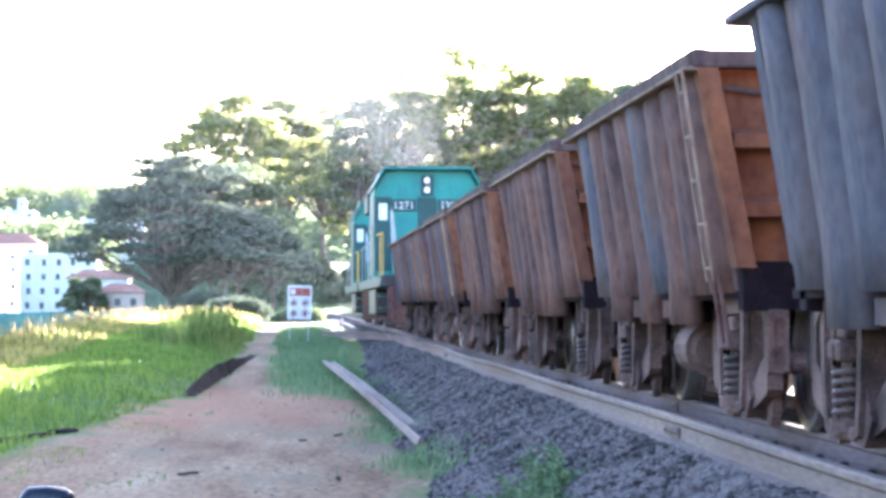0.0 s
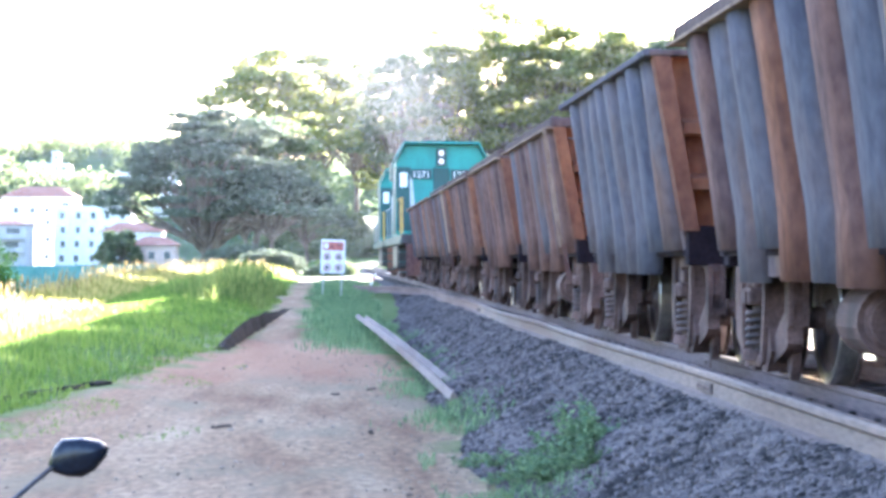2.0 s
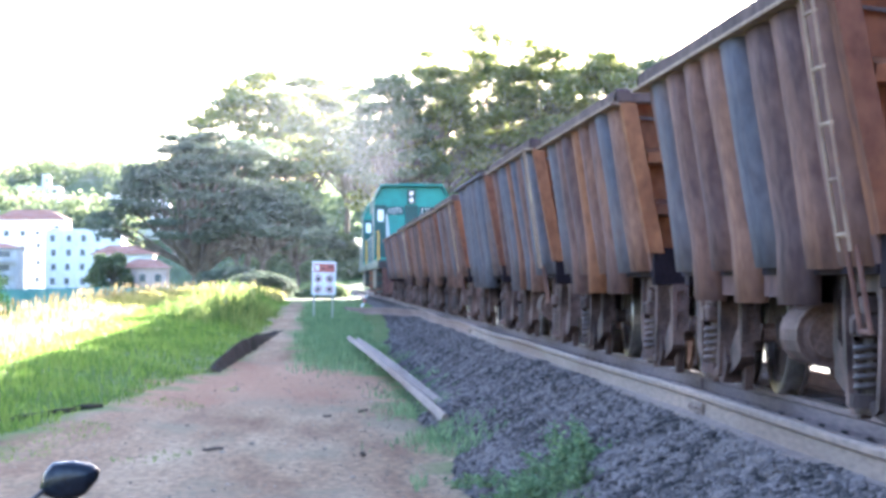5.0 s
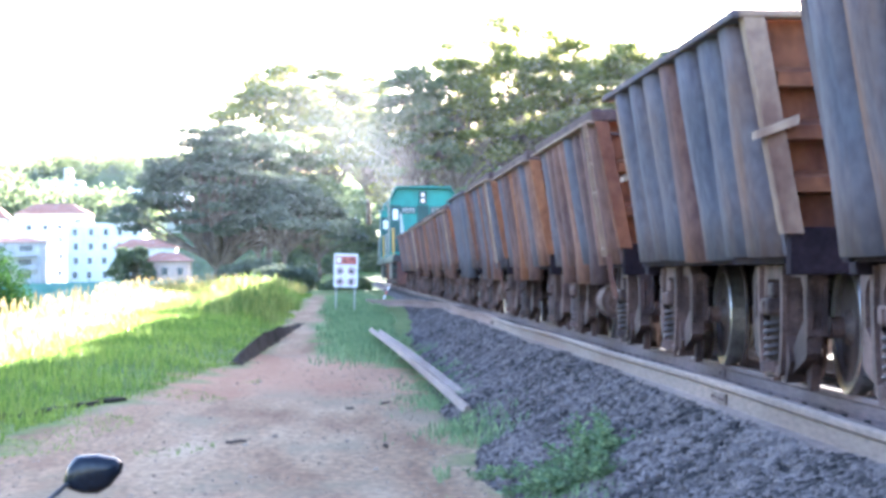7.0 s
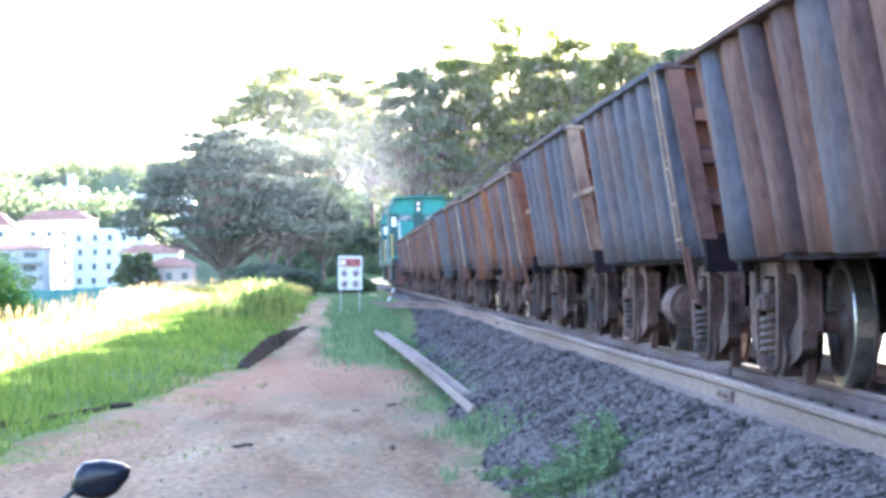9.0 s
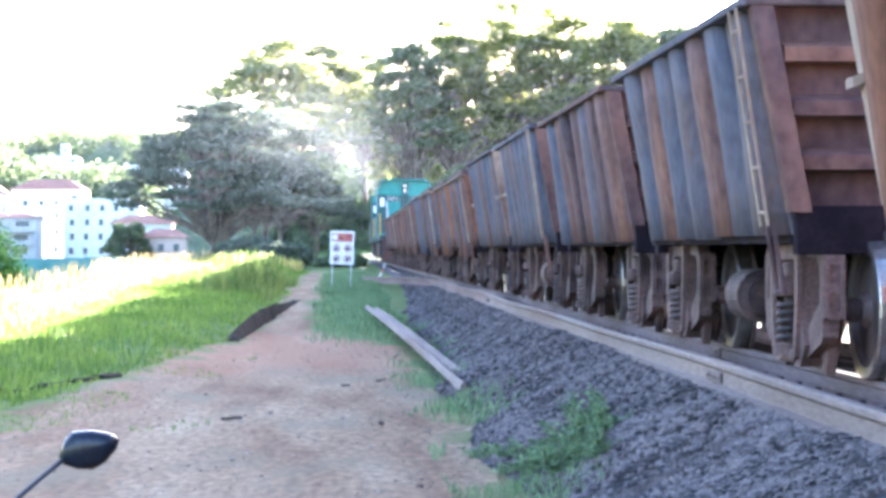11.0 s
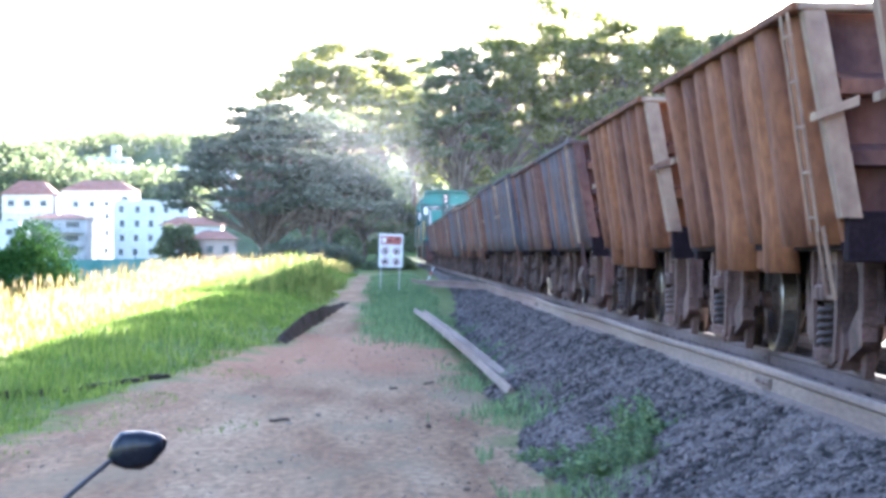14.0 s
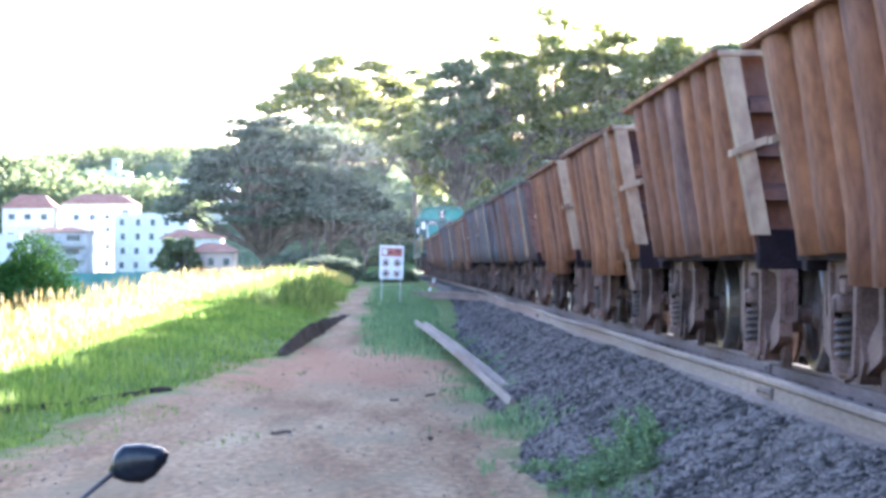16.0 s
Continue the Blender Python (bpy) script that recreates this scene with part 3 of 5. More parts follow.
            part("corner_post", bm, post_mat if post_mat is PALE else (end_mat if s < 0 else side_mats[0]), w)
            if post_mat is PALE:
                part("post_bracket", prism(B(), [(sx * 0.98, 1.66), (sx * 0.98, 1.72), (sx * 1.24, 1.62), (sx * 1.24, 1.57)], 'y', min(s * (he - 0.10), s * (he + 0.06)), max(s * (he - 0.10), s * (he + 0.06))), PALE, w)
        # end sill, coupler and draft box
        # Near-black sill paints the shaded recess below the end wall.
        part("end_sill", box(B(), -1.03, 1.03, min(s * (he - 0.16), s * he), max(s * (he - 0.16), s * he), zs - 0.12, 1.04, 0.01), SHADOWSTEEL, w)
        bm = box(B(), -0.11, 0.11, min(s * (half - 0.4), s * (half + 0.42)), max(s * (half - 0.4), s * (half + 0.42)), 0.62, 0.82, 0.02)
        box(bm, -0.15, 0.15, min(s * (half + 0.34), s * (half + 0.52)), max(s * (half + 0.34), s * (half + 0.52)), 0.58, 0.86, 0.03)
        part("coupler", bm, GRIME, w)
        bm = B()
        for k in range(6):
            a, b = k / 6, (k + 1) / 6
            f = lambda t: (-0.45 * 1, s * (half + 0.08 + 0.42 * t), 0.66 - 0.9 * t * (1 - t))
            cyl(bm, f(a), f(b), 0.022, seg=6)
        part("air_hose", bm, BLACKP, w)
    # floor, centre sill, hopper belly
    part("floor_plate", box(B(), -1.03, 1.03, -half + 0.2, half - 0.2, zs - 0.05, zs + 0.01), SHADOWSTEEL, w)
    # Made wide, deep and near-black to stand for shade between the trucks.
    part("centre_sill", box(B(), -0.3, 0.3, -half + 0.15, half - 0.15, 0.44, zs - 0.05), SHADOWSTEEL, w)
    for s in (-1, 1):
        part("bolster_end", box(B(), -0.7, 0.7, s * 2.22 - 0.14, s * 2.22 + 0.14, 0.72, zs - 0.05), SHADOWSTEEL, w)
    if load:
        bm = B()
        bmesh.ops.create_grid(bm, x_segments=8, y_segments=26, size=1.0)
        for v in bm.verts:
            x, y = v.co.x * 1.22, v.co.y * (half - 0.15)
            e = max(abs(v.co.x), abs(v.co.y)) ** 6
            v.co = Vector((x, y, H + 0.16 - 0.30 * e + 0.05 * noise.noise((x * 1.6, y * 1.2, 3)) + 0.03 * noise.noise((x * 6, y * 6, 3))))
        part("ore_load", bm, ORE, w, "heaped dark ore above the rim")
    # brake gear: reservoir and lever
    rx = -0.80 if ladder and half < 3.3 else -0.45
    bm = cyl(B(), (rx, -0.95, 0.46), (rx, -0.35, 0.46), 0.19, seg=18)
    bmesh.ops.bevel(bm, geom=[e for e in bm.edges if len(e.link_faces) == 2 and any(len(f.verts) > 6 for f in e.link_faces)], offset=0.06, segments=3, affect='EDGES')
    part("air_reservoir", bm, GRIME, w)
    part("brake_rod", cyl(B(), (-0.35, -1.7, 0.42), (-0.35, 1.7, 0.36), 0.02, seg=6), GRIME, w)
    if ladder:
        # the ladder leans with the side, standing just off the last rib
        def at(z):
            return -1.19 - 0.20 * (z - zs) / (H - zs)
        for yy in (-half + 0.05, -half + 0.27):
            part("ladder_stile", cyl(B(), (at(0.92), yy, 0.92), (at(H), yy, H - 0.03), 0.011, seg=6), PALE, w, "worn pale steel ladder stile")
        for k in range(5):
            z = 1.0 + 0.27 * k
            part("ladder_rung", cyl(B(), (at(z), -half + 0.04, z), (at(z), -half + 0.28, z), 0.012, seg=6), PALE, w)
        bm = B()
        for yy in (-half + 0.05, -half + 0.25):
            cyl(bm, (-1.10, yy, 0.52), (-1.17, yy, 0.95), 0.014, seg=6)
        cyl(bm, (-1.10, -half + 0.04, 0.53), (-1.10, -half + 0.26, 0.53), 0.014, seg=6)
        part("stirrup_step", bm, post_mat, w)
    # trucks
    frame_l = spring = None
    wheels = []
    for s in (-1, 1):
        yt = s * 2.22
        for sx in (-1, 1):
            m = pose(sx * 0.83, yt, 0, 0, 0, 0 if sx < 0 else 180)
            if frame_l is None:
                frame_l, spring = part("side_frame", side_frame_bm(), GRIME, w, m=m), part("spring", spring_bm(), SPRINGM, w, "rusty coil springs", m)
            else:
                again(frame_l, m)
                again(spring, m)
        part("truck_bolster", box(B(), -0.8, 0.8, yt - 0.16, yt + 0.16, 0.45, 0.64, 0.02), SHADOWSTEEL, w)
        for k in (-1, 1):
            ws = part("wheelset", cyl(B(), (-0.72, 0, 0), (0.72, 0, 0), 0.07, seg=12), GRIME, w, m=pose(0, yt + k * 0.78, 0.42))
            for sx in (-1, 1):
                wh = part("wheel", wheel_bm(sx), WHEELFACE, ws, m=pose(sx * 0.535, 0, 0))
                wh.data.materials.append(TREAD)
                for p in wh.data.polygons:
                    c = p.center
                    if (c.y ** 2 + c.z ** 2) ** 0.5 > 0.37 and -0.04 < sx * c.x < 0.09:
                        p.material_index = 1
            bm = B()
            for sx in (-1, 1):
                box(bm, sx * 0.535 - 0.05, sx * 0.535 + 0.05, yt + k * 0.36 - 0.05, yt + k * 0.36 + 0.03, 0.25, 0.6, 0.01)
            cyl(bm, (-0.6, yt + k * 0.33, 0.36), (0.6, yt + k * 0.33, 0.36), 0.035, seg=8)
            part("brake_beam", bm, GRIME, w)
    return w


ORE = mat("dark_iron_ore", (0.06, 0.045, 0.045), (0.14, 0.11, 0.105), 6.0, 0.9, 0.0, 0.8, 50)
kinds = [
    make_wagon('belly', [RUST, RUST, RUST, GREYRUST], ORANGE, RUST, True, True),
    make_wagon('belly', [RUST], ORANGE, RUST, False, True),
    make_wagon('belly', [GREYRUST], ORANGE, RUST, False, False, 3.1, 2.34),
    make_wagon('belly', [GREYRUST, GREYRUST, RUST, GREYRUST, ORANGE], ORANGE, RUST, True, True, 3.1, 2.31),
    make_wagon('belly', [RUST, GREYRUST, RUST, RUST, ORANGE, RUST], ORANGE, RUST, False, True),
    make_wagon('straight', [GREYRUST, GREYRUST, GREYRUST, RUST], ORANGE, PALE, False, False, 3.35, 2.33),
    make_wagon('straight', [GREYRUST], RUST, RUST, True, False, 3.1, 2.30),
    make_wagon('straight', [RUST, RUST, GREYRUST, RUST], RUST, RUST, False, False),
    make_wagon('straight', [GREYRUST, GREYRUST, RUST], RUST, RUST, True, False),
    make_wagon('belly', [ORANGE, ORANGE], ORANGE, PALE, False, False),
    make_wagon('belly', [ORANGE, ORANGE, ORANGE], RUST, PALE, True, False, 3.4),
    make_wagon('straight', [ORANGE, ORANGE, ORANGE, RUST, ORANGE], RUST, PALE, False, False, 3.1, 2.32),
]
LABELS = ["rust-brown ribbed ore wagon with ladder, heaped with ore", "rust-brown ribbed ore wagon heaped with dark ore", "blue-grey ribbed ore wagon with orange-rust end wall",
          "mottled blue-grey and rust ore wagon with ladder", "mottled brown and orange ribbed ore wagon, heaped", "blue-grey ribbed ore wagon with pale corner posts",
          "blue-grey ribbed ore wagon with pale ladder", "brown and grey striped ribbed ore wagon", "grey and rust ribbed ore wagon with ladder",
          "orange-rust ribbed ore wagon with pale corner posts", "orange-rust ribbed ore wagon with ladder and pale posts", "rust-orange straight-bottomed ore wagon with pale posts"]
# from the locomotives back; each entry is a kind of wagon
ORDER = [7, 7, 0, 1, 1, 0, 2, 3, 4, 0, 5, 6, 7, 8, 9, 10, 11, 10, 11]
FIRST = 16.32 + 5 * PITCH


def wagon_y(i):
    """Middle of the i-th wagon at the start; longer wagons stretch the even spacing, slack fits the camera's view."""
    slack = {10: 0.22, 11: 0.5, 12: 0.3, 14: 0.7, 15: 0.95, 16: 1.4, 17: 1.85, 18: 2.0}
    return FIRST - i * PITCH - slack.get(i, 0.0)


wagons, used = [], set()
for i, k in enumerate(ORDER):
    m = pose(TRACK_X, wagon_y(i), RAIL)
    if k in used:
        w = copy_thing(kinds[k], m)
    else:
        used.add(k)
        w = kinds[k]
        w.matrix_basis = m
    tagged(w, LABELS[k], "freight wagon", "ore wagons of the train")
    wagons.append((w, wagon_y(i)))


# ---- train: locomotives ----
def text_part(name, body, size, material, parent, m):
    cu = bpy.data.curves.new(name, 'FONT')
    cu.body, cu.size, cu.extrude, cu.align_x = body, size, 0.006, 'CENTER'
    tmp = bpy.data.objects.new(name, cu)
    scene.collection.objects.link(tmp)
    bpy.context.view_layer.update()
    me = bpy.data.meshes.new_from_object(tmp.evaluated_get(bpy.context.evaluated_depsgraph_get()))
    bpy.data.objects.remove(tmp)
    me.materials.clear()
    me.materials.append(material)
    ob = new(name, me)
    ob.parent, ob.matrix_basis = parent, m
    return ob


def glow(name, c, e):
    m = bpy.data.materials.new(name)
    m.use_nodes = True
    b = m.node_tree.nodes["Principled BSDF"]
    b.inputs["Base Color"].default_value = (*c, 1)
    b.inputs["Emission Color"].default_value = (*c, 1)
    b.inputs["Emission Strength"].default_value = e
    return m


LAMP = glow("lit_headlight", (0.7, 0.6, 0.58), 0.03)
POSTPALE = mat("pale_grey_paint", (0.35, 0.38, 0.38), (0.5, 0.52, 0.52), 3.0, 0.6, 0.0, 0.05, 30)
NUMPLATE = mat("faded_dark_green_board", (0.02, 0.05, 0.052), (0.035, 0.08, 0.08), 3.0, 0.6, 0.0, 0.05, 30)


def make_loco():
    """Diesel locomotive, cab end towards -y; y = 0 is its rear coupler."""
    lo = empty("diesel_locomotive")
    part("underframe", box(B(), -1.45, 1.45, 0.6, 20.6, 1.25, 1.55, 0.03), BLACKP, lo)
    bm = B()
    # cab with chamfered roof corners
    prism(bm, [(-1.48, 1.55), (1.48, 1.55), (1.48, 3.75), (1.2, 4.22), (-1.2, 4.22), (-1.48, 3.75)], 'y', 4.9, 8.6)
    bmesh.ops.bevel(bm, geom=bm.edges[:], offset=0.05, segments=2, affect='EDGES')
    cab = part("cab", bm, TEAL, lo, "teal green cab")
    part("cab_roof", prism(B(), [(-1.5, 3.80), (-1.22, 4.25), (1.22, 4.25), (1.5, 3.80), (1.54, 3.80), (1.24, 4.31), (-1.24, 4.31), (-1.54, 3.80)], 'y', 4.6, 8.7), TEAL, lo)
    for sx in (-1, 1):
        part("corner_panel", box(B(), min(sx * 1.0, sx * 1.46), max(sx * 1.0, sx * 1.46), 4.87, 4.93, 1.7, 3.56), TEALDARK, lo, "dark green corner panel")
        part("windscreen", box(B(), min(sx * 1.12, sx * 1.36), max(sx * 1.12, sx * 1.36), 4.84, 4.90, 2.98, 3.40, 0.02), WINLIT, lo, "windscreen coloured pale for reflected sky")
        part("corner_post", prism(B(), [(sx * 0.80, 1.9), (sx * 1.0, 1.9), (sx * 1.04, 3.2), (sx * 0.98, 3.4)], 'y', 4.86, 4.92), POSTPALE, lo, "pale grey sloping corner post")
        part("side_window", box(B(), min(sx * 1.47, sx * 1.50), max(sx * 1.47, sx * 1.50), 5.9, 7.2, 2.85, 3.50, 0.0), WINLIT, lo, "cab side window coloured pale for reflected sky")
        part("number_board", box(B(), sx * 0.66 - 0.34, sx * 0.66 + 0.34, 4.82, 4.9, 3.22, 3.50, 0.01), NUMPLATE, lo)
        text_part("number", "1271", 0.30, WHITEP, lo, pose(sx * 0.66, 4.812, 3.26, 90, 0, 0))
        for k in range(2):
            part("headlight", cyl(B(), (0, 4.79, 3.74 + 0.24 * k), (0, 4.9, 3.74 + 0.24 * k), 0.085, seg=14), LAMP, lo, "lit headlight") if sx < 0 else None
        # handrails and steps
        bm = B()
        for yy in (0.75, 2.4):
            cyl(bm, (sx * 1.42, yy, 1.55), (sx * 1.42, yy, 2.55), 0.022, seg=6)
        cyl(bm, (sx * 1.42, 0.75, 2.55), (sx * 1.42, 4.8, 2.60), 0.02, seg=6)
        part("handrail", bm, YELLOW, lo, "yellow tubular handrail")
        bm = cyl(B(), (sx * 1.42, 8.6, 2.55), (sx * 1.42, 20.2, 2.55), 0.018, seg=6)
        for yy in range(9, 21, 3):
            cyl(bm, (sx * 1.42, yy, 1.55), (sx * 1.42, yy, 2.55), 0.016, seg=6)
        part("walkway_rail", bm, POSTPALE, lo, "pale walkway handrail")
        for y0 in (0.65, 19.6):
            bm = B()
            for k in range(4):
                box(bm, min(sx * 1.1, sx * 1.5), max(sx * 1.1, sx * 1.5), y0, y0 + 0.9, 0.35 + 0.32 * k, 0.39 + 0.32 * k)
            box(bm, min(sx * 1.08, sx * 1.12), max(sx * 1.08, sx * 1.12), y0, y0 + 0.9, 0.35, 1.5)
            part("steps", bm, TEALDARK, lo, "dark step ladder")
        part("fuel_tank", box(B(), min(sx * 0.5, sx * 1.35), max(sx * 0.5, sx * 1.35), 8.2, 13.0, 0.45, 1.24, 0.08), BLACKP, lo)
        part("side_stripe", box(B(), min(sx * 1.452, sx * 1.47), max(sx * 1.452, sx * 1.47), 0.7, 20.5, 1.27, 1.53), TEALDARK, lo, "dark green sill stripe")
    part("headlight_panel", box(B(), -0.17, 0.17, 4.83, 4.9, 3.6, 4.12, 0.02), TEALDARK, lo, "dark green headlight panel")
    part("cab_roof_hatch", box(B(), -0.55, 0.55, 5.2, 6.4, 4.29, 4.36, 0.02), TEALDARK, lo)
    part("cab_door", box(B(), -0.26, 0.26, 4.84, 4.92, 2.2, 3.55, 0.02), TEALDARK, lo, "dark green cab front door")
    part("nose", box(B(), -1.0, 1.0, 1.9, 4.88, 1.56, 2.35, 0.12), TEAL, lo, "teal short hood nose")
    part("long_hood", box(B(), -0.95, 0.95, 8.6, 20.0, 1.56, 4.02, 0.10), TEALDARK, lo, "long engine hood coloured darker green for shade")
    for k in range(9):
        for sx in (-1, 1):
            part("hood_door", box(B(), min(sx * 0.95, sx * 0.975), max(sx * 0.95, sx * 0.975), 9.0 + 1.1 * k, 9.95 + 1.1 * k, 1.8, 3.4, 0.01), TEAL if k % 3 == 0 else TEALDARK, lo)
    part("exhaust_stack", box(B(), -0.25, 0.25, 12.6, 13.5, 4.0, 4.28, 0.03), BLACKP, lo)
    part("radiator_wing", box(B(), -1.3, 1.3, 16.5, 19.6, 3.6, 4.18, 0.05), TEALDARK, lo)
    for yb in (3.2, 6.2, 15.0, 18.0):
        for sx in (-1, 1):
            part("bogie_frame", box(B(), sx * 0.9 - 0.08, sx * 0.9 + 0.08, yb - 1.25, yb + 1.25, 0.55, 0.95, 0.05), GRIME, lo)
        for k in (-0.7, 0.7):
            for sx in (-1, 1):
                part("wheel", wheel_bm(sx), GRIME, lo, m=pose(sx * 0.535, yb + k, 0.42))
    for y0, y1 in ((-0.55, 0.7), (20.5, 21.0)):
        part("coupler", box(B(), -0.13, 0.13, y0, y1, 0.6, 0.85, 0.02), GRIME, lo)
    for sx in (-1, 1):
        part("cab_side_panel", box(B(), min(sx * 1.482, sx * 1.495), max(sx * 1.482, sx * 1.495), 5.1, 8.4, 1.6, 3.6), TEALDARK, lo, "cab side coloured darker green for shade")
    part("pilot_plate", box(B(), -1.3, 1.3, 0.55, 0.66, 0.25, 1.25, 0.02), RUST, lo, "rusty end plate")
    # the body above the frame is stretched upward to fit the camera's view
    for ob in lo.children:
        ob.location.z = 1.55 + (ob.location.z - 1.55) * 1.12 if ob.location.z > 1.55 else ob.location.z
        for v in ob.data.vertices:
            if ob.location.z < 0.1 and v.co.z > 1.55:
                v.co.z = 1.55 + (v.co.z - 1.55) * 1.12
    return lo


# Pale base colour stands for the sky's reflection in the panes.
WINLIT = bpy.data.materials.new("sky_reflecting_window")
WINLIT.use_nodes = True
WINLIT.node_tree.nodes["Principled BSDF"].inputs["Base Color"].default_value = (0.75, 0.8, 0.82, 1)
WINLIT.node_tree.nodes["Principled BSDF"].inputs["Roughness"].default_value = 0.15
LOCO_Y = FIRST + 4.1
loco = tagged(make_loco(), "teal green and yellow diesel locomotive pulling the ore wagons", "locomotive", "locomotives of the train")
loco.matrix_basis = pose(TRACK_X, LOCO_Y, RAIL)
locos = [(loco, LOCO_Y)]
lead = copy_thing(loco, pose(TRACK_X, LOCO_Y + 21.3, RAIL))
locos.append((lead, LOCO_Y + 21.3))


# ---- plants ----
# Tree leaf colours are paled for haze; the gold also carries sunlight.
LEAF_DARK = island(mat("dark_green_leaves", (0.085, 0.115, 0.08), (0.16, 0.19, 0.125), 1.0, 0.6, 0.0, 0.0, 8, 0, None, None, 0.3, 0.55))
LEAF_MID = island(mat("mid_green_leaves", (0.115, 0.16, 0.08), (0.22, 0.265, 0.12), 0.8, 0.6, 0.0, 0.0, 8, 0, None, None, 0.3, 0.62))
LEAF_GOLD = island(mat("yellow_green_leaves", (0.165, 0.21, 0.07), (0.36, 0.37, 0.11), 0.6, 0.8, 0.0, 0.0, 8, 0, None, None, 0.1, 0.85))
LEAF_BUSH = island(mat("deep_green_bush_leaves", (0.025, 0.07, 0.02), (0.07, 0.14, 0.03), 0.9, 0.9, 0.0, 0.0, 8, 0, None, None, 0.0, 0.25))
BARK = mat("grey_brown_bark", (0.10, 0.075, 0.055), (0.24, 0.19, 0.15), 3.0, 0.9, 0.0, 0.6, 20, 0, None, (1, 1, 0.3))
GRASS = island(mat("green_grass_blades", (0.10, 0.185, 0.025), (0.25, 0.34, 0.06), 0.5, 0.6, 0.0, 0.0, 6, 0, None, None, 0.3, 0.45))
# Tall grass is brightened in its colour for the sun falling on it.
TALLGRASS = island(mat("tall_yellowing_grass", (0.17, 0.19, 0.04), (0.46, 0.40, 0.14), 0.4, 0.6, 0.0, 0.0, 6, 0, None, None, 0.3, 0.6))
REED = island(mat("green_feather_grass", (0.10, 0.17, 0.035), (0.26, 0.30, 0.08), 0.5, 0.6, 0.0, 0.0, 6, 0, None, None, 0.3, 0.55))
STALK = island(mat("dry_golden_stalks", (0.20, 0.15, 0.05), (0.46, 0.36, 0.16), 0.4, 0.7, 0.0, 0.0, 6, 0, None, None, 0.3, 0.4))
WEED = island(mat("blue_green_weeds", (0.11, 0.19, 0.085), (0.24, 0.33, 0.155), 0.8, 0.6, 0.0, 0.0, 8, 0, None, None, 0.3, 0.35))


def leaf_cloud(rng, clusters, size):
    """Leaves scattered through flattened clumps; clusters: (x, y, z, rx, rz, count)."""
    V, n = [], 0
    for cx, cy, cz, rx, rz, cnt in clusters:
        d = rng.normal(size=(cnt, 3))
        d /= np.linalg.norm(d, axis=1)[:, None]
        r = rng.uniform(0.2, 1.0, (cnt, 1)) ** 0.5 * rng.uniform(0.9, 1.22, (cnt, 1))
        p = d * r * np.array([rx, rx, rz])
        lump = 1 + 0.22 * np.sin(p[:, :1] * 2.3 + cx) * np.cos(p[:, 1:2] * 2.1 + cy)
        p = p * lump + np.array([cx, cy, cz])
        a = rng.normal(size=(cnt, 3))
        a[:, 2] *= 0.5
        a /= np.linalg.norm(a, axis=1)[:, None]
        b = np.cross(a, rng.normal(size=(cnt, 3)))
        b /= np.linalg.norm(b, axis=1)[:, None]
        s = size * rng.uniform(0.5, 1.3, (cnt, 1))
        V.append(np.stack([p - a * s, p + b * s * 0.45 + a * s * 0.1, p + a * s, p - b * s * 0.45 + a * s * 0.1], 1).reshape(-1, 3))
        n += cnt
    V = np.concatenate(V)
    return V.tolist(), np.arange(n * 4).reshape(-1, 4).tolist()


def limb(bm, a, b, r1, r2, rnd, steps=4, sway=0.25):
    pts = [Vector(a).lerp(Vector(b), i / steps) for i in range(steps + 1)]
    for p in pts[1:-1]:
        p += Vector((rnd.uniform(-sway, sway), rnd.uniform(-sway, sway), rnd.uniform(-sway, sway) * 0.5))
    for i in range(steps):
        cyl(bm, pts[i], pts[i + 1], r1 + (r2 - r1) * i / steps, r1 + (r2 - r1) * (i + 1) / steps, seg=7, caps=False)
    return pts[-1]


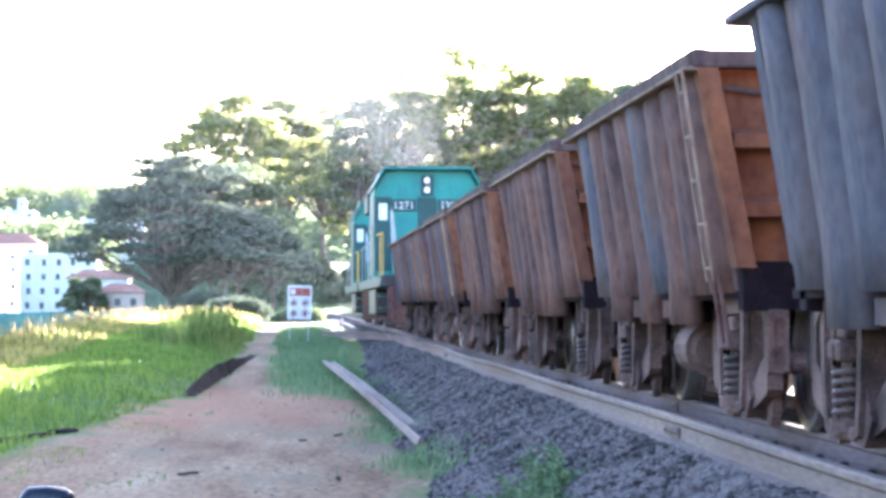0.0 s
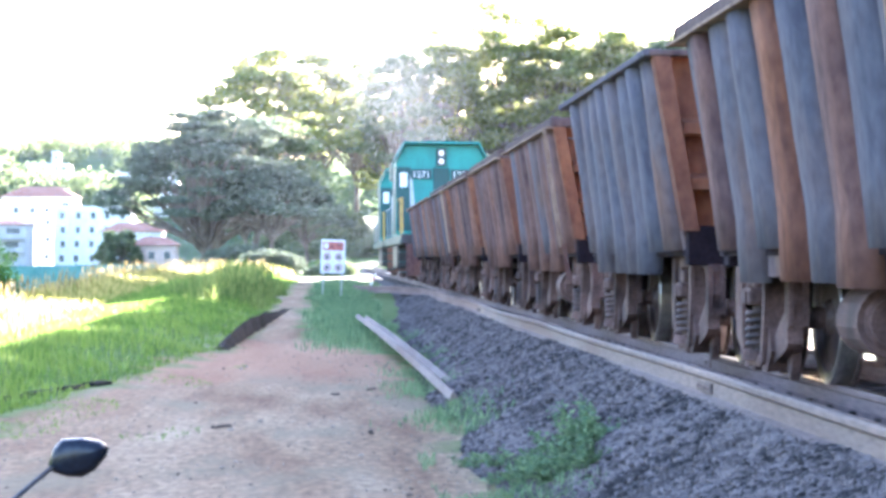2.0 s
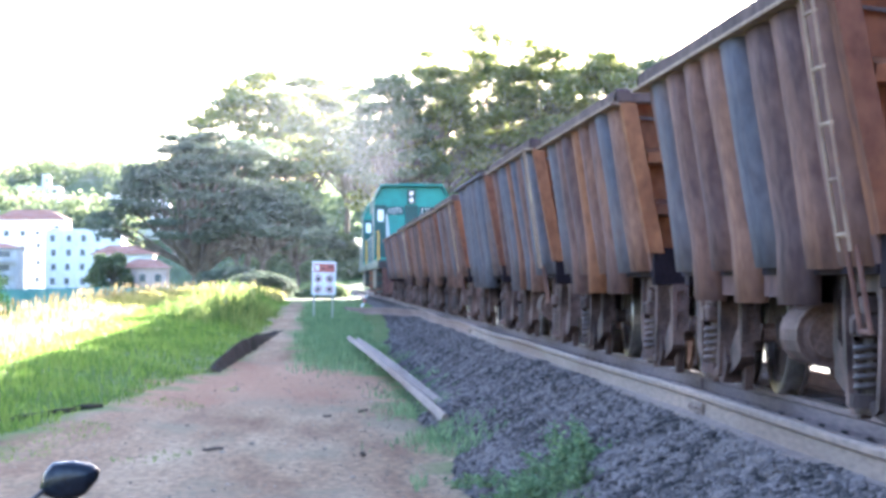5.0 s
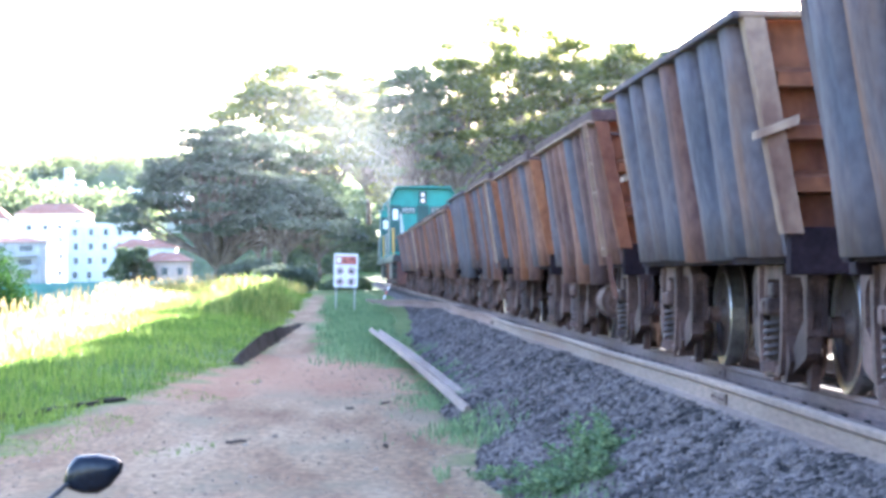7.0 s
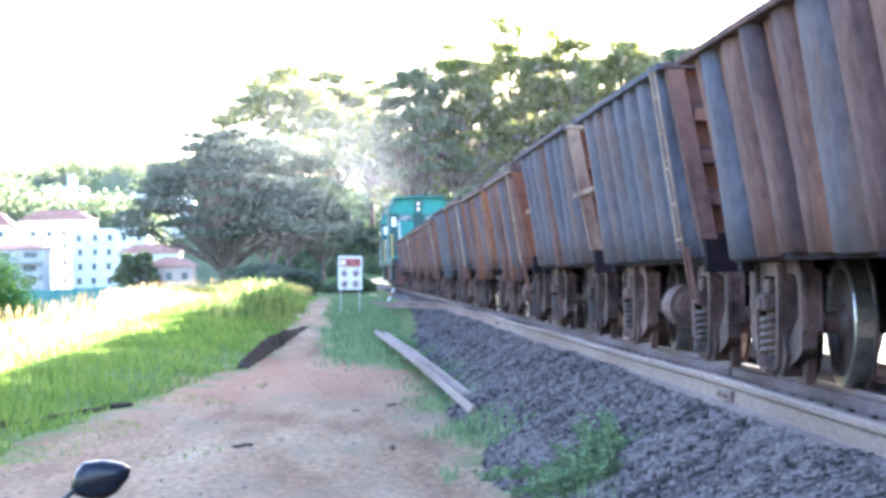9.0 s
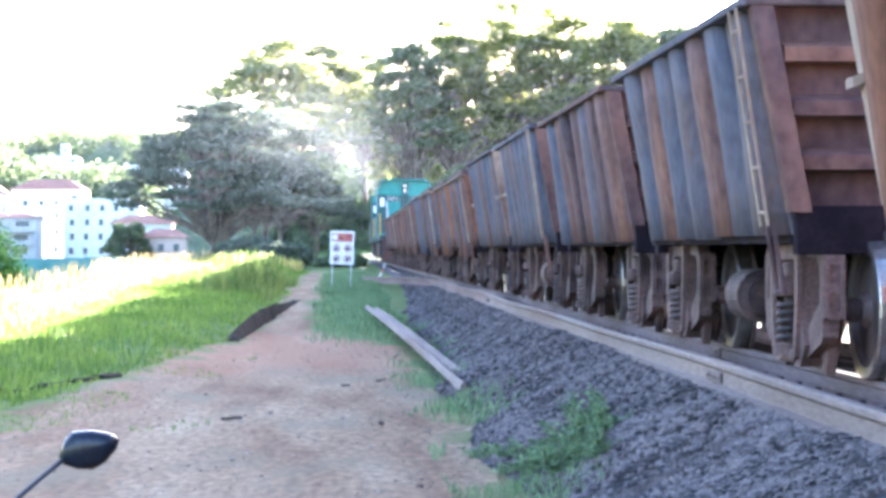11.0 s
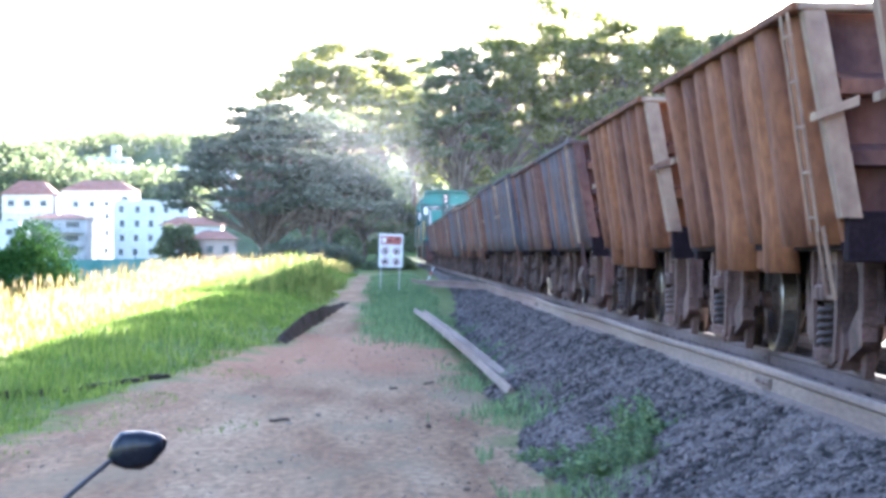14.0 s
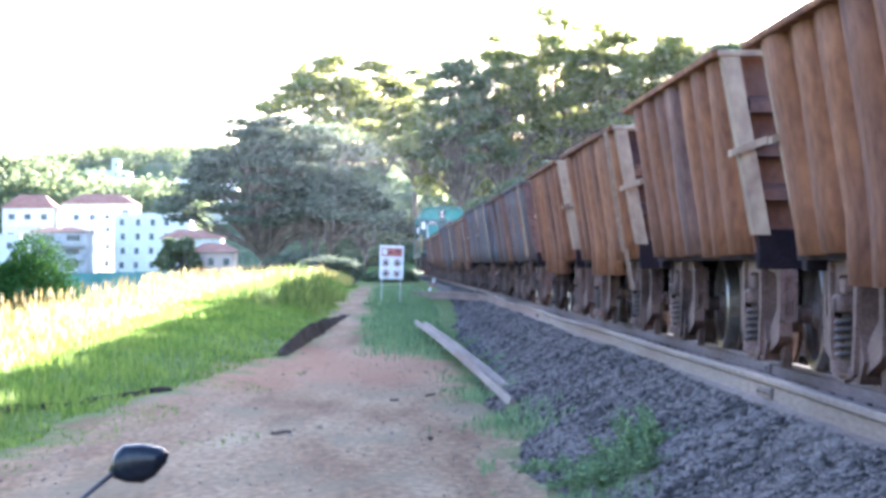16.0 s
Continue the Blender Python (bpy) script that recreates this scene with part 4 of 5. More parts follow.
def make_tree(name, label, x, y, h, spread, leafmat, seed, clumps=26, flat=0.32, leaf=0.26, density=420, low=0.35, trunk_r=0.28, lean=0.0, zbase=None, top_bias=1.0, airy=1.0):
    rnd, rng = random.Random(seed), np.random.default_rng(seed)
    z0 = (ground_z(x, y) if zbase is None else zbase) - 0.15
    t = empty(name)
    t.matrix_basis = pose(x, y, z0)
    bm = B()
    fork = h * low * 0.8
    limb(bm, (0, 0, 0), (lean * 0.4, 0, fork), trunk_r, trunk_r * 0.75, rnd, 5, 0.12)
    cl = []
    for i in range(clumps):
        a = 2.399 * i + rnd.uniform(-0.4, 0.4)
        q = math.sqrt((i + 0.5) / clumps)
        rr = spread * q * rnd.uniform(0.75, 1.08)
        zt = h * (low + (1 - low) * (1 - 0.75 * q ** 2 * top_bias) * rnd.uniform(0.72, 1.0))
        px, py = rr * math.cos(a) + lean * zt / h, rr * math.sin(a)
        size = spread * rnd.uniform(0.24, 0.36) * airy
        cl.append((px, py, zt - size * flat, size, size * flat * rnd.uniform(0.8, 1.4), int(density * rnd.uniform(0.6, 1.2))))
        mid = (px * 0.45, py * 0.45, fork + (zt - fork) * 0.45)
        if i % 2 == 0:
            e = limb(bm, (lean * 0.4, 0, fork * rnd.uniform(0.8, 1.0)), mid, trunk_r * 0.5, trunk_r * 0.28, rnd, 3, 0.2)
            limb(bm, e, (px, py, zt - size * flat), trunk_r * 0.28, 0.03, rnd, 3, 0.2)
        else:
            limb(bm, (px * 0.3, py * 0.3, fork + (zt - fork) * 0.35), (px, py, zt - size * flat), trunk_r * 0.24, 0.03, rnd, 3, 0.2)
    smooth(part("trunk", bm, BARK, t, "grey-brown trunk and limbs"))
    v, f = leaf_cloud(rng, cl, leaf)
    raw("crown", v, f, leafmat, t)
    return tagged(t, label, "tree")


def make_bush(name, label, x, y, h, spread, leafmat, seed, leaf=0.1, density=700, clumps=14):
    rnd, rng = random.Random(seed), np.random.default_rng(seed)
    b = empty(name)
    b.matrix_basis = pose(x, y, ground_z(x, y) - 0.1)
    bm, cl = B(), []
    for i in range(clumps):
        a, q = 2.399 * i, math.sqrt((i + 0.5) / clumps)
        px, py = spread * q * math.cos(a), spread * q * math.sin(a)
        zt = h * (1 - 0.5 * q * q) * rnd.uniform(0.7, 1.0)
        s = spread * rnd.uniform(0.3, 0.5)
        cl.append((px, py, max(zt - s * 0.6, s * 0.4), s, s * 0.7, density))
        cl.append((px, py, max(zt * 0.45, s * 0.4), s, s * 0.8, density))
        limb(bm, (px * 0.1, py * 0.1, 0), (px, py, max(zt - s, 0.3)), 0.05, 0.015, rnd, 3, 0.08)
    part("stem", bm, BARK, b)
    v, f = leaf_cloud(rng, cl, leaf)
    raw("foliage", v, f, leafmat, b)
    return tagged(b, label, "bush")


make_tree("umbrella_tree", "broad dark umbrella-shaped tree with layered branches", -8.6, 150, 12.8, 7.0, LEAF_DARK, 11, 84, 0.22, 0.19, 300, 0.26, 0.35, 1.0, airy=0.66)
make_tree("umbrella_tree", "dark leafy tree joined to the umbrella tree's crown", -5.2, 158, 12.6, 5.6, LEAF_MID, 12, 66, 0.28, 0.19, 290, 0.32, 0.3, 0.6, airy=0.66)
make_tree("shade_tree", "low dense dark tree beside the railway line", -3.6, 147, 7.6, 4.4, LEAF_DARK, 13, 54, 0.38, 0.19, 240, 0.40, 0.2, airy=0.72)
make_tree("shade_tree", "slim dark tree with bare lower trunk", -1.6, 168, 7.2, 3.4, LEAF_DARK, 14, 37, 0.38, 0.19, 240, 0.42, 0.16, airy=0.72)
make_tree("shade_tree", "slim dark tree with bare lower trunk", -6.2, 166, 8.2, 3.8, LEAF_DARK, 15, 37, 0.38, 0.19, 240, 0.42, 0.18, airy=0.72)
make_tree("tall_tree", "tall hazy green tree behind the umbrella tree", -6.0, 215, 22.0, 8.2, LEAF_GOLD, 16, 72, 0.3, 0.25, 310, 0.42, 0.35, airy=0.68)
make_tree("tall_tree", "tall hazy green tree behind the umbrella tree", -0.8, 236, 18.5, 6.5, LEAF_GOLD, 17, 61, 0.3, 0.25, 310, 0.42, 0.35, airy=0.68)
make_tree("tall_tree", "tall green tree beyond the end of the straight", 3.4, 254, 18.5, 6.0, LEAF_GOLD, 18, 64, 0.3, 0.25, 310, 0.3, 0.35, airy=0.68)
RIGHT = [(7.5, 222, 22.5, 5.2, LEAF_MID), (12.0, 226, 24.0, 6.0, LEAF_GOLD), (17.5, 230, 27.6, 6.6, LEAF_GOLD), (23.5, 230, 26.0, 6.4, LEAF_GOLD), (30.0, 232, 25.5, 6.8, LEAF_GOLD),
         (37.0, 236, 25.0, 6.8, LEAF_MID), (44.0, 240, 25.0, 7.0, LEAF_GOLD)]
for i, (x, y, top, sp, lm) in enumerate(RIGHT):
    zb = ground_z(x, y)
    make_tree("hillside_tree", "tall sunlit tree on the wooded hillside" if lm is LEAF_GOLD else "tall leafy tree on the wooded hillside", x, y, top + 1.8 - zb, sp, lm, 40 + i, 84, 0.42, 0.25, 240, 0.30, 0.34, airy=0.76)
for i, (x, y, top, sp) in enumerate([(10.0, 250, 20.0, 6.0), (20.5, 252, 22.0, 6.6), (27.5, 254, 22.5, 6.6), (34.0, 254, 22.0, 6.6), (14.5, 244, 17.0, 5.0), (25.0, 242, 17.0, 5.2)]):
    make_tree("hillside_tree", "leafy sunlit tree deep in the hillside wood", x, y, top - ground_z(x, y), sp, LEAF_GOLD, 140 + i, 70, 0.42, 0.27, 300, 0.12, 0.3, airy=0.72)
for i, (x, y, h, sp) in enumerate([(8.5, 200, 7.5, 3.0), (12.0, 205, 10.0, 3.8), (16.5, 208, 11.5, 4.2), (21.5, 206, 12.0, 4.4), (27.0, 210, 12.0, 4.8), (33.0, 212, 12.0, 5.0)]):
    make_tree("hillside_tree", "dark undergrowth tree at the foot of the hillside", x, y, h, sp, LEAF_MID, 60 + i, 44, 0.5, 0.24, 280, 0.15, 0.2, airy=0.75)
make_bush("bush", "large deep green bush beside the field", -8.35, 50, 2.75 - ground_z(-8.35, 50), 1.15, LEAF_BUSH, 71, 0.05, 900, 18)
make_bush("bush", "low dark bush at the edge of the far trees", -3.2, 124, 1.6, 1.6, LEAF_DARK, 72, 0.10, 500, 10)
make_bush("bush", "low dark bush at the edge of the far trees", -5.6, 138, 2.0, 2.0, LEAF_DARK, 73, 0.12, 500, 10)
make_bush("bush", "low green bush beside the railway line", 0.2, 130, 1.3, 1.3, LEAF_MID, 74, 0.10, 500, 10)
for i in range(9):
    bx = -7.5 + 1.9 * i
    make_bush("bush", "dense green bush on the bank beyond the track end", bx, 211 + (i % 3) * 4 + max(0, bx) * 0.2, 3.2 + (i % 3), 2.2, LEAF_MID, 80 + i, 0.2, 420, 10)
make_tree("round_tree", "round dark green tree in front of the white houses", -28.0, 300, 8.4, 3.0, LEAF_MID, 75, 26, 0.7, 0.30, 420, 0.12, 0.2)


def blades(name, label, spots, material, bend=0.3, heads=False):
    """One joined mesh of grass: spots are rows of x, y, height, width."""
    rng = np.random.default_rng(len(spots))
    P = np.array([(x, y, ground_z(x, y) if z is None else z) for x, y, z, h, w in spots])
    Hh, Ww = np.array([s[3] for s in spots])[:, None], np.array([s[4] for s in spots])[:, None]
    n = len(P)
    ang = rng.uniform(0, 2 * np.pi, n)
    side = np.stack([np.cos(ang), np.sin(ang), np.zeros(n)], 1) * Ww
    a2 = rng.uniform(0, 2 * np.pi, n)
    tip = np.stack([np.cos(a2), np.sin(a2), np.zeros(n)], 1) * Hh * bend * rng.uniform(0.3, 1.4, (n, 1))
    up = np.array([0, 0, 1.0]) * Hh
    V = np.stack([P - side, P + side, P + side * 0.8 + up * 0.55 + tip * 0.3, P - side * 0.8 + up * 0.55 + tip * 0.3, P + up + tip], 1).reshape(-1, 3)
    o = np.arange(n)[:, None] * 5
    F = (o + np.array([[0, 1, 2, 3]])).tolist() + (o + np.array([[3, 2, 4]])).tolist()
    if heads:
        k = n // 3
        top = (P + up + tip)[:k]
        s = rng.uniform(0.03, 0.06, (k, 1))
        hx = np.stack([np.cos(ang[:k]), np.sin(ang[:k]), np.zeros(k)], 1)
        H4 = np.stack([top - hx * s * 0.5, top - [0, 0, 0.1], top + hx * s * 0.5, top + [0, 0, 0.14]], 1).reshape(-1, 3)
        b0 = len(V)
        V = np.concatenate([V, H4])
        F += (b0 + np.arange(k)[:, None] * 4 + np.array([[0, 1, 2, 3]])).tolist()
    ob = raw(name, V.tolist(), F, material)
    return tagged(ob, label, "grass", kind="stuff")


def spread_grass():
    rnd = random.Random(5)
    near, tall, verge = [], [], []
    while len(near) < 60000:
        y = 18 + 92 * rnd.random() ** 1.5
        x = rnd.uniform(-8, -1.3)
        left = -3.3 + 1.8 * ramp01(y, 20, 46) + 0.5 * noise.noise((x * 0.5, y * 0.3, 9))
        if x > left or rnd.random() > 0.45 + 0.9 * (0.5 + noise.noise((x * 0.8, y * 0.4, 4))):
            continue
        k = 0.5 + noise.noise((x * 0.6, y * 0.3, 7))
        thin = ramp01(left - x, 0.0, 0.9)
        near.append((x, y, None, rnd.uniform(0.03, 0.09) + thin * (0.03 + 0.13 * k), rnd.uniform(0.004, 0.008) * (1 + y / 60)))
    while len(tall) < 42000:
        y = 30 + 115 * rnd.random() ** 1.4
        x = -5.2 - 3.2 * rnd.random() ** 1.1 if y < 105 else rnd.uniform(-8, -1.8)
        if rnd.random() > 0.35 + 0.9 * (0.5 + noise.noise((x * 0.5, y * 0.25, 14))):
            continue
        edge = ramp01(-x, 5.2, 7.0) if y < 105 else 1.0
        tall.append((x, y, None, (0.12 + 0.20 * edge) * rnd.uniform(0.5, 1.3), rnd.uniform(0.005, 0.009) * (1 + y / 50)))
    while len(verge) < 14000:
        y = rnd.uniform(36, 100)
        x = rnd.uniform(-0.7, 1.5)
        edge = 0.5 * noise.noise((3, y * 0.25, 8))
        if not -0.55 + edge + 0.6 * rnd.random() < x < 1.3 + edge:
            continue
        if rnd.random() > ramp01(y, 34, 52) or rnd.random() > 0.4 + 0.8 * (0.5 + noise.noise((x, y * 0.4, 21))):
            continue
        verge.append((x, y, None, rnd.uniform(0.05, 0.22), rnd.uniform(0.004, 0.008) * (1 + y / 70)))
    for _ in range(6000):
        y, x = rnd.uniform(20, 44), rnd.gauss(1.25, 0.25)
        if noise.noise((x * 0.6, y * 0.5, 31)) > -0.05:
            verge.append((x, y, max(0.0, 0.5 * (x - 1.25)), rnd.uniform(0.03, 0.12), rnd.uniform(0.004, 0.008)))
    stalks = []
    for _ in range(4200):
        y = 33 + 90 * rnd.random() ** 1.3
        x = rnd.uniform(-8.2, -6.4) if y < 100 else rnd.uniform(-9, -3.0)
        stalks.append((x, y, None, rnd.uniform(0.25, 0.72), rnd.uniform(0.004, 0.006) * (1 + y / 60)))
    # fountains of tall golden grass beside the narrow part of the path
    clumps = []
    for cx, cy, n, h in ((-2.5, 60, 420, 0.95), (-2.1, 65, 420, 1.0), (-3.1, 57, 320, 0.75), (-1.75, 70, 300, 0.7), (-3.5, 66, 320, 0.8), (-2.9, 74, 300, 0.9), (-3.9, 60, 200, 0.65), (-1.9, 58, 150, 0.5)):
        for _ in range(n):
            clumps.append((rnd.gauss(cx, 0.22), rnd.gauss(cy, 0.8), None, h * rnd.uniform(0.35, 1.0), rnd.uniform(0.008, 0.014)))
    blades("golden_grass", "tall green-gold tufts of feathery grass beside the path", clumps, REED, 0.42, True)
    blades("grass_stalk", "tall thin seeding stalks along the field's edge", stalks, STALK, 0.18, True)
    tufts = []
    for _ in range(4200):
        y = rnd.uniform(17, 40)
        x = rnd.uniform(-3.6, -1.2)
        if noise.noise((x * 0.9, y * 0.35, 17)) > 0.12 + 0.22 * (x + 3.2) / 2:
            tufts.append((x, y, None, rnd.uniform(0.015, 0.045), rnd.uniform(0.004, 0.007)))
    blades("sparse_grass", "sparse trodden grass tufts on the dirt path", tufts, GRASS)
    blades("grass", "short bright green grass in the shade of the train", near, GRASS)
    blades("tall_grass", "tall sunlit grass with golden seed heads", tall, TALLGRASS, 0.25, True)
    for _ in range(3200):
        x, y = rnd.uniform(0.75, 1.75), rnd.uniform(13.5, 18.5)
        if noise.noise((x * 1.4, y * 0.7, 41)) > -0.1:
            verge.append((x, y, max(0.0, 0.5 * (x - 1.25)), rnd.uniform(0.03, 0.10), rnd.uniform(0.003, 0.006)))
    blades("verge_grass", "blue-green grass between path and ballast", verge, WEED)


spread_grass()


def make_weed(x, y, h, seed, n=70, wide=0.3):
    rnd, rng = random.Random(seed), np.random.default_rng(seed)
    w = empty("weed")
    z = max(ground_z(x, y), 0.5 * (x - 1.25))
    w.matrix_basis = pose(x, y, z - 0.02)
    bm, cl = B(), []
    for i in range(9):
        a = rnd.uniform(0, 6.28)
        q = rnd.uniform(0.2, 1) * wide
        tp = (q * math.cos(a), q * math.sin(a), h * rnd.uniform(0.5, 1))
        limb(bm, (tp[0] * 0.2, tp[1] * 0.2, 0), tp, 0.005, 0.002, rnd, 3, 0.02)
        for k in range(5):
            f = 0.25 + 0.75 * k / 4
            cl.append((tp[0] * f, tp[1] * f, tp[2] * f, 0.04, 0.05, n // 6))
    tagged(part("stalk", bm, WEED, w), kind="stuff")
    v, f = leaf_cloud(rng, cl, 0.026)
    tagged(raw("leafage", v, f, WEED, w), kind="stuff")
    tagged(w, "small leafy green weed growing at the ballast edge", "weed", "weeds on the ballast")


WEEDS = [(1.87, 16.2, 0.30), (1.80, 15.8, 0.26), (1.70, 15.2, 0.20), (1.55, 15.6, 0.15), (1.48, 15.9, 0.14), (1.35, 16.6, 0.12), (1.26, 17.2, 0.10), (1.15, 17.6, 0.08), (1.62, 14.9, 0.2), (1.75, 14.5, 0.2), (1.52, 14.9, 0.15), (1.40, 15.4, 0.13), (1.68, 16.0, 0.2), (1.92, 15.6, 0.22), (1.3, 15.9, 0.1)]
for i, (x, y, h) in enumerate(WEEDS):
    make_weed(x, y, h * 1.15, 200 + i, 44, 0.21)


# ---- far hills and houses ----
HILLSIDE = mat("far_wooded_hillside", (0.03, 0.055, 0.02), (0.085, 0.12, 0.04), 0.03, 0.9, 0.0, 0.0, 0.4)
PLASTER = mat("white_plaster_wall", (0.66, 0.66, 0.65), (0.80, 0.80, 0.79), 0.3, 0.85, 0.0, 0.1, 3)
GREYWALL = mat("grey_concrete_wall", (0.36, 0.36, 0.37), (0.5, 0.5, 0.5), 0.4, 0.9, 0.0, 0.1, 4)
PINKWALL = mat("pale_pink_plaster", (0.52, 0.40, 0.34), (0.64, 0.50, 0.43), 0.4, 0.9, 0.0, 0.1, 4)
TILES = mat("red_clay_roof", (0.30, 0.13, 0.08), (0.45, 0.22, 0.15), 0.8, 0.9, 0.0, 0.2, 6)
TEALWALL = mat("teal_painted_fence", (0.05, 0.20, 0.18), (0.13, 0.30, 0.26), 0.5, 0.7, 0.0, 0.05, 6)
PANE = mat("dark_window_pane", (0.05, 0.07, 0.08), (0.11, 0.13, 0.14), 1.0, 0.2, 0.0, 0.0, 6)


def make_hill(name, label, x0, x1, y0, depth, top, seed, trees):
    """A wooded ridge: a bumpy body covered with tree clumps."""
    rng = np.random.default_rng(seed)
    nx, ny = 60, 10
    verts, cl = [], []

    def hz(u, v):
        x = x0 + (x1 - x0) * u
        return top(x) * math.sin(min(1, v * 1.25) * math.pi / 2) * (0.92 + 0.1 * noise.noise((x * 0.012, v * 2, seed))) - 4 * (1 - v)
    for j in range(ny + 1):
        for i in range(nx + 1):
            u, v = i / nx, j / ny
            verts.append((x0 + (x1 - x0) * u, y0 + depth * v, hz(u, v)))
    faces = [(j * (nx + 1) + i, j * (nx + 1) + i + 1, (j + 1) * (nx + 1) + i + 1, (j + 1) * (nx + 1) + i) for j in range(ny) for i in range(nx)]
    h = empty(name)
    raw("slope", verts, faces, HILLSIDE, h)
    for k in range(trees):
        u, v = rng.uniform(0, 1), rng.uniform(0.05, 1.0) ** 0.7
        s = rng.uniform(4, 8.5)
        cl.append((x0 + (x1 - x0) * u, y0 + depth * v, hz(u, v) + s * 0.45, s, s * 0.75, 90))
    v, f = leaf_cloud(rng, cl, 1.1)
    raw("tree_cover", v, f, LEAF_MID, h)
    tagged(h, label, "hill", kind="structure")


make_hill("backdrop_hill", "hazy wooded ridge behind the houses", -420, 120, 850, 260, lambda x: 44 + 19 * math.exp(-((x + 78) / 66) ** 2) + 5 * math.sin(x * 0.03), 3, 900)
make_hill("backdrop_hill_near", "wooded green slope above the houses", -220, -60, 640, 120, lambda x: 25 + 9 * math.exp(-((x + 130) / 26) ** 2), 4, 420)
make_hill("backdrop_hill_wood", "dark wooded hillside beyond the railway", 0, 190, 262, 120, lambda x: 9 + 4 * (1 - ramp01(x, 46, 74)), 5, 520)


def make_house(name, label, x, y, z, w, d, h, storeys, cols, wallmat, roof=None, win=(1.0, 1.3), balcony=False, roofh=1.8):
    ho = empty(name)
    ho.matrix_basis = pose(x, y, z)
    part("wall", box(B(), -w / 2, w / 2, 0, d, -6, h), wallmat, ho)
    if roof:
        bm = B()
        v = [bm.verts.new(p) for p in ((-w / 2 - 0.5, -0.5, h), (w / 2 + 0.5, -0.5, h), (w / 2 + 0.5, d + 0.5, h), (-w / 2 - 0.5, d + 0.5, h), (-w / 4, d / 2, h + roofh), (w / 4, d / 2, h + roofh))]
        for f in ((0, 1, 5, 4), (1, 2, 5), (2, 3, 4, 5), (3, 0, 4), (3, 2, 1, 0)):
            bm.faces.new([v[k] for k in f])
        part("roof", bm, roof, ho, "red clay tile roof")
    else:
        bm = box(box(B(), -w / 2 - 0.1, w / 2 + 0.1, -0.1, 0.15, h, h + 0.6), -w / 2 - 0.1, -w / 2 + 0.15, -0.1, d, h, h + 0.6)
        part("parapet", bm, wallmat, ho)
    fh = h / storeys
    for s in range(storeys):
        for c in range(cols):
            cx = -w / 2 + w * (c + 0.5) / cols + 0.25 * math.sin(c * 5 + s)
            cz = fh * (s + 0.55)
            wd = part("window", box(B(), cx - win[0] / 2 - 0.1, cx + win[0] / 2 + 0.1, -0.06, 0.02, cz - win[1] / 2 - 0.1, cz + win[1] / 2 + 0.1), wallmat, ho)
            part("pane", box(B(), cx - win[0] / 2, cx + win[0] / 2, -0.10, -0.05, cz - win[1] / 2, cz + win[1] / 2), PANE, wd)
        if balcony:
            part("balcony", box(box(B(), -w / 2 + 0.5, w / 2 - 0.5, -1.4, 0, fh * s - 0.1, fh * s + 0.1), -w / 2 + 0.5, w / 2 - 0.5, -1.4, -1.25, fh * s + 0.1, fh * s + 1.0), wallmat, ho)
    return tagged(ho, label, "house", "houses across the valley")


make_house("apartment_house", "white four-storey apartment house with small windows", -47.5, 450, 0, 15.5, 12, 11.6, 4, 5, PLASTER, None, (0.9, 1.3))
make_house("apartment_house", "white flat-roofed block beside the apartment house", -57.5, 470, 0, 7, 12, 10.8, 3, 2, PLASTER, None, (0.9, 1.2))
make_house("terraced_house", "grey concrete house with balconies", -65, 440, 0, 11, 10, 8.2, 3, 2, GREYWALL, TILES, (2.6, 1.2), True, 1.0)
make_house("villa", "white villa with red hipped roof on the slope", -67.5, 520, 7, 17, 12, 9.0, 2, 4, PLASTER, TILES, (1.5, 1.4), True, 2.6)
make_house("villa", "white villa with pointed red roof on the slope", -84, 520, 6, 12, 12, 9.0, 2, 3, PLASTER, TILES, (1.5, 1.4), True, 3.4)
make_house("apartment_house", "plain white block below the hip-roofed villa", -64.5, 485, 0, 10, 10, 13.6, 4, 3, PLASTER, None, (1.1, 1.2))
make_house("terraced_house", "low white houses at the foot of the slope", -84, 430, 0, 26, 10, 7.0, 2, 6, PLASTER, None, (1.2, 1.2))
make_house("cottage", "small pinkish cottage with clay roof", -23.5, 300, 0.4, 6.0, 6, 3.0, 1, 3, PINKWALL, TILES, (0.8, 1.0), False, 1.2)
make_house("cottage", "pale plastered cottage behind the round tree", -29, 330, 0.4, 9.0, 6, 5.2, 2, 3, PLASTER, TILES, (0.9, 1.0), False, 1.4)
make_house("hillside_house", "white house high on the wooded ridge", -98, 780, 28, 15, 10, 6.4, 2, 4, PLASTER, None, (1.4, 1.4))
make_house("hillside_tower", "slim white tower beside the ridge house", -95, 778, 28, 2.8, 3, 10.5, 3, 1, PLASTER, None, (0.7, 1.0))
make_house("hillside_house", "white house half hidden by trees on the ridge", -62, 760, 22, 22, 10, 9, 2, 5, PLASTER, None, (1.4, 1.4))


def make_fence():
    fe = empty("fence")
    for i in range(16):
        x, y = -34 + 1.6 * i, 190 - 0.3 * i
        g = ground_z(x, y)
        part("panel", box(B(), x, x + 1.56, y, y + 0.08, g - 0.1, g + 2.5), TEALWALL, fe)
        part("post", box(B(), x - 0.05, x + 0.05, y - 0.04, y + 0.12, g - 0.1, g + 2.65), TEALWALL, fe)
    tagged(fe, "teal painted metal fence below the field", "fence")


make_fence()


# ---- warning sign ----
REDP = mat("faded_red_paint", (0.42, 0.10, 0.08), (0.52, 0.16, 0.12), 3.0, 0.6, 0.0, 0.0, 20)
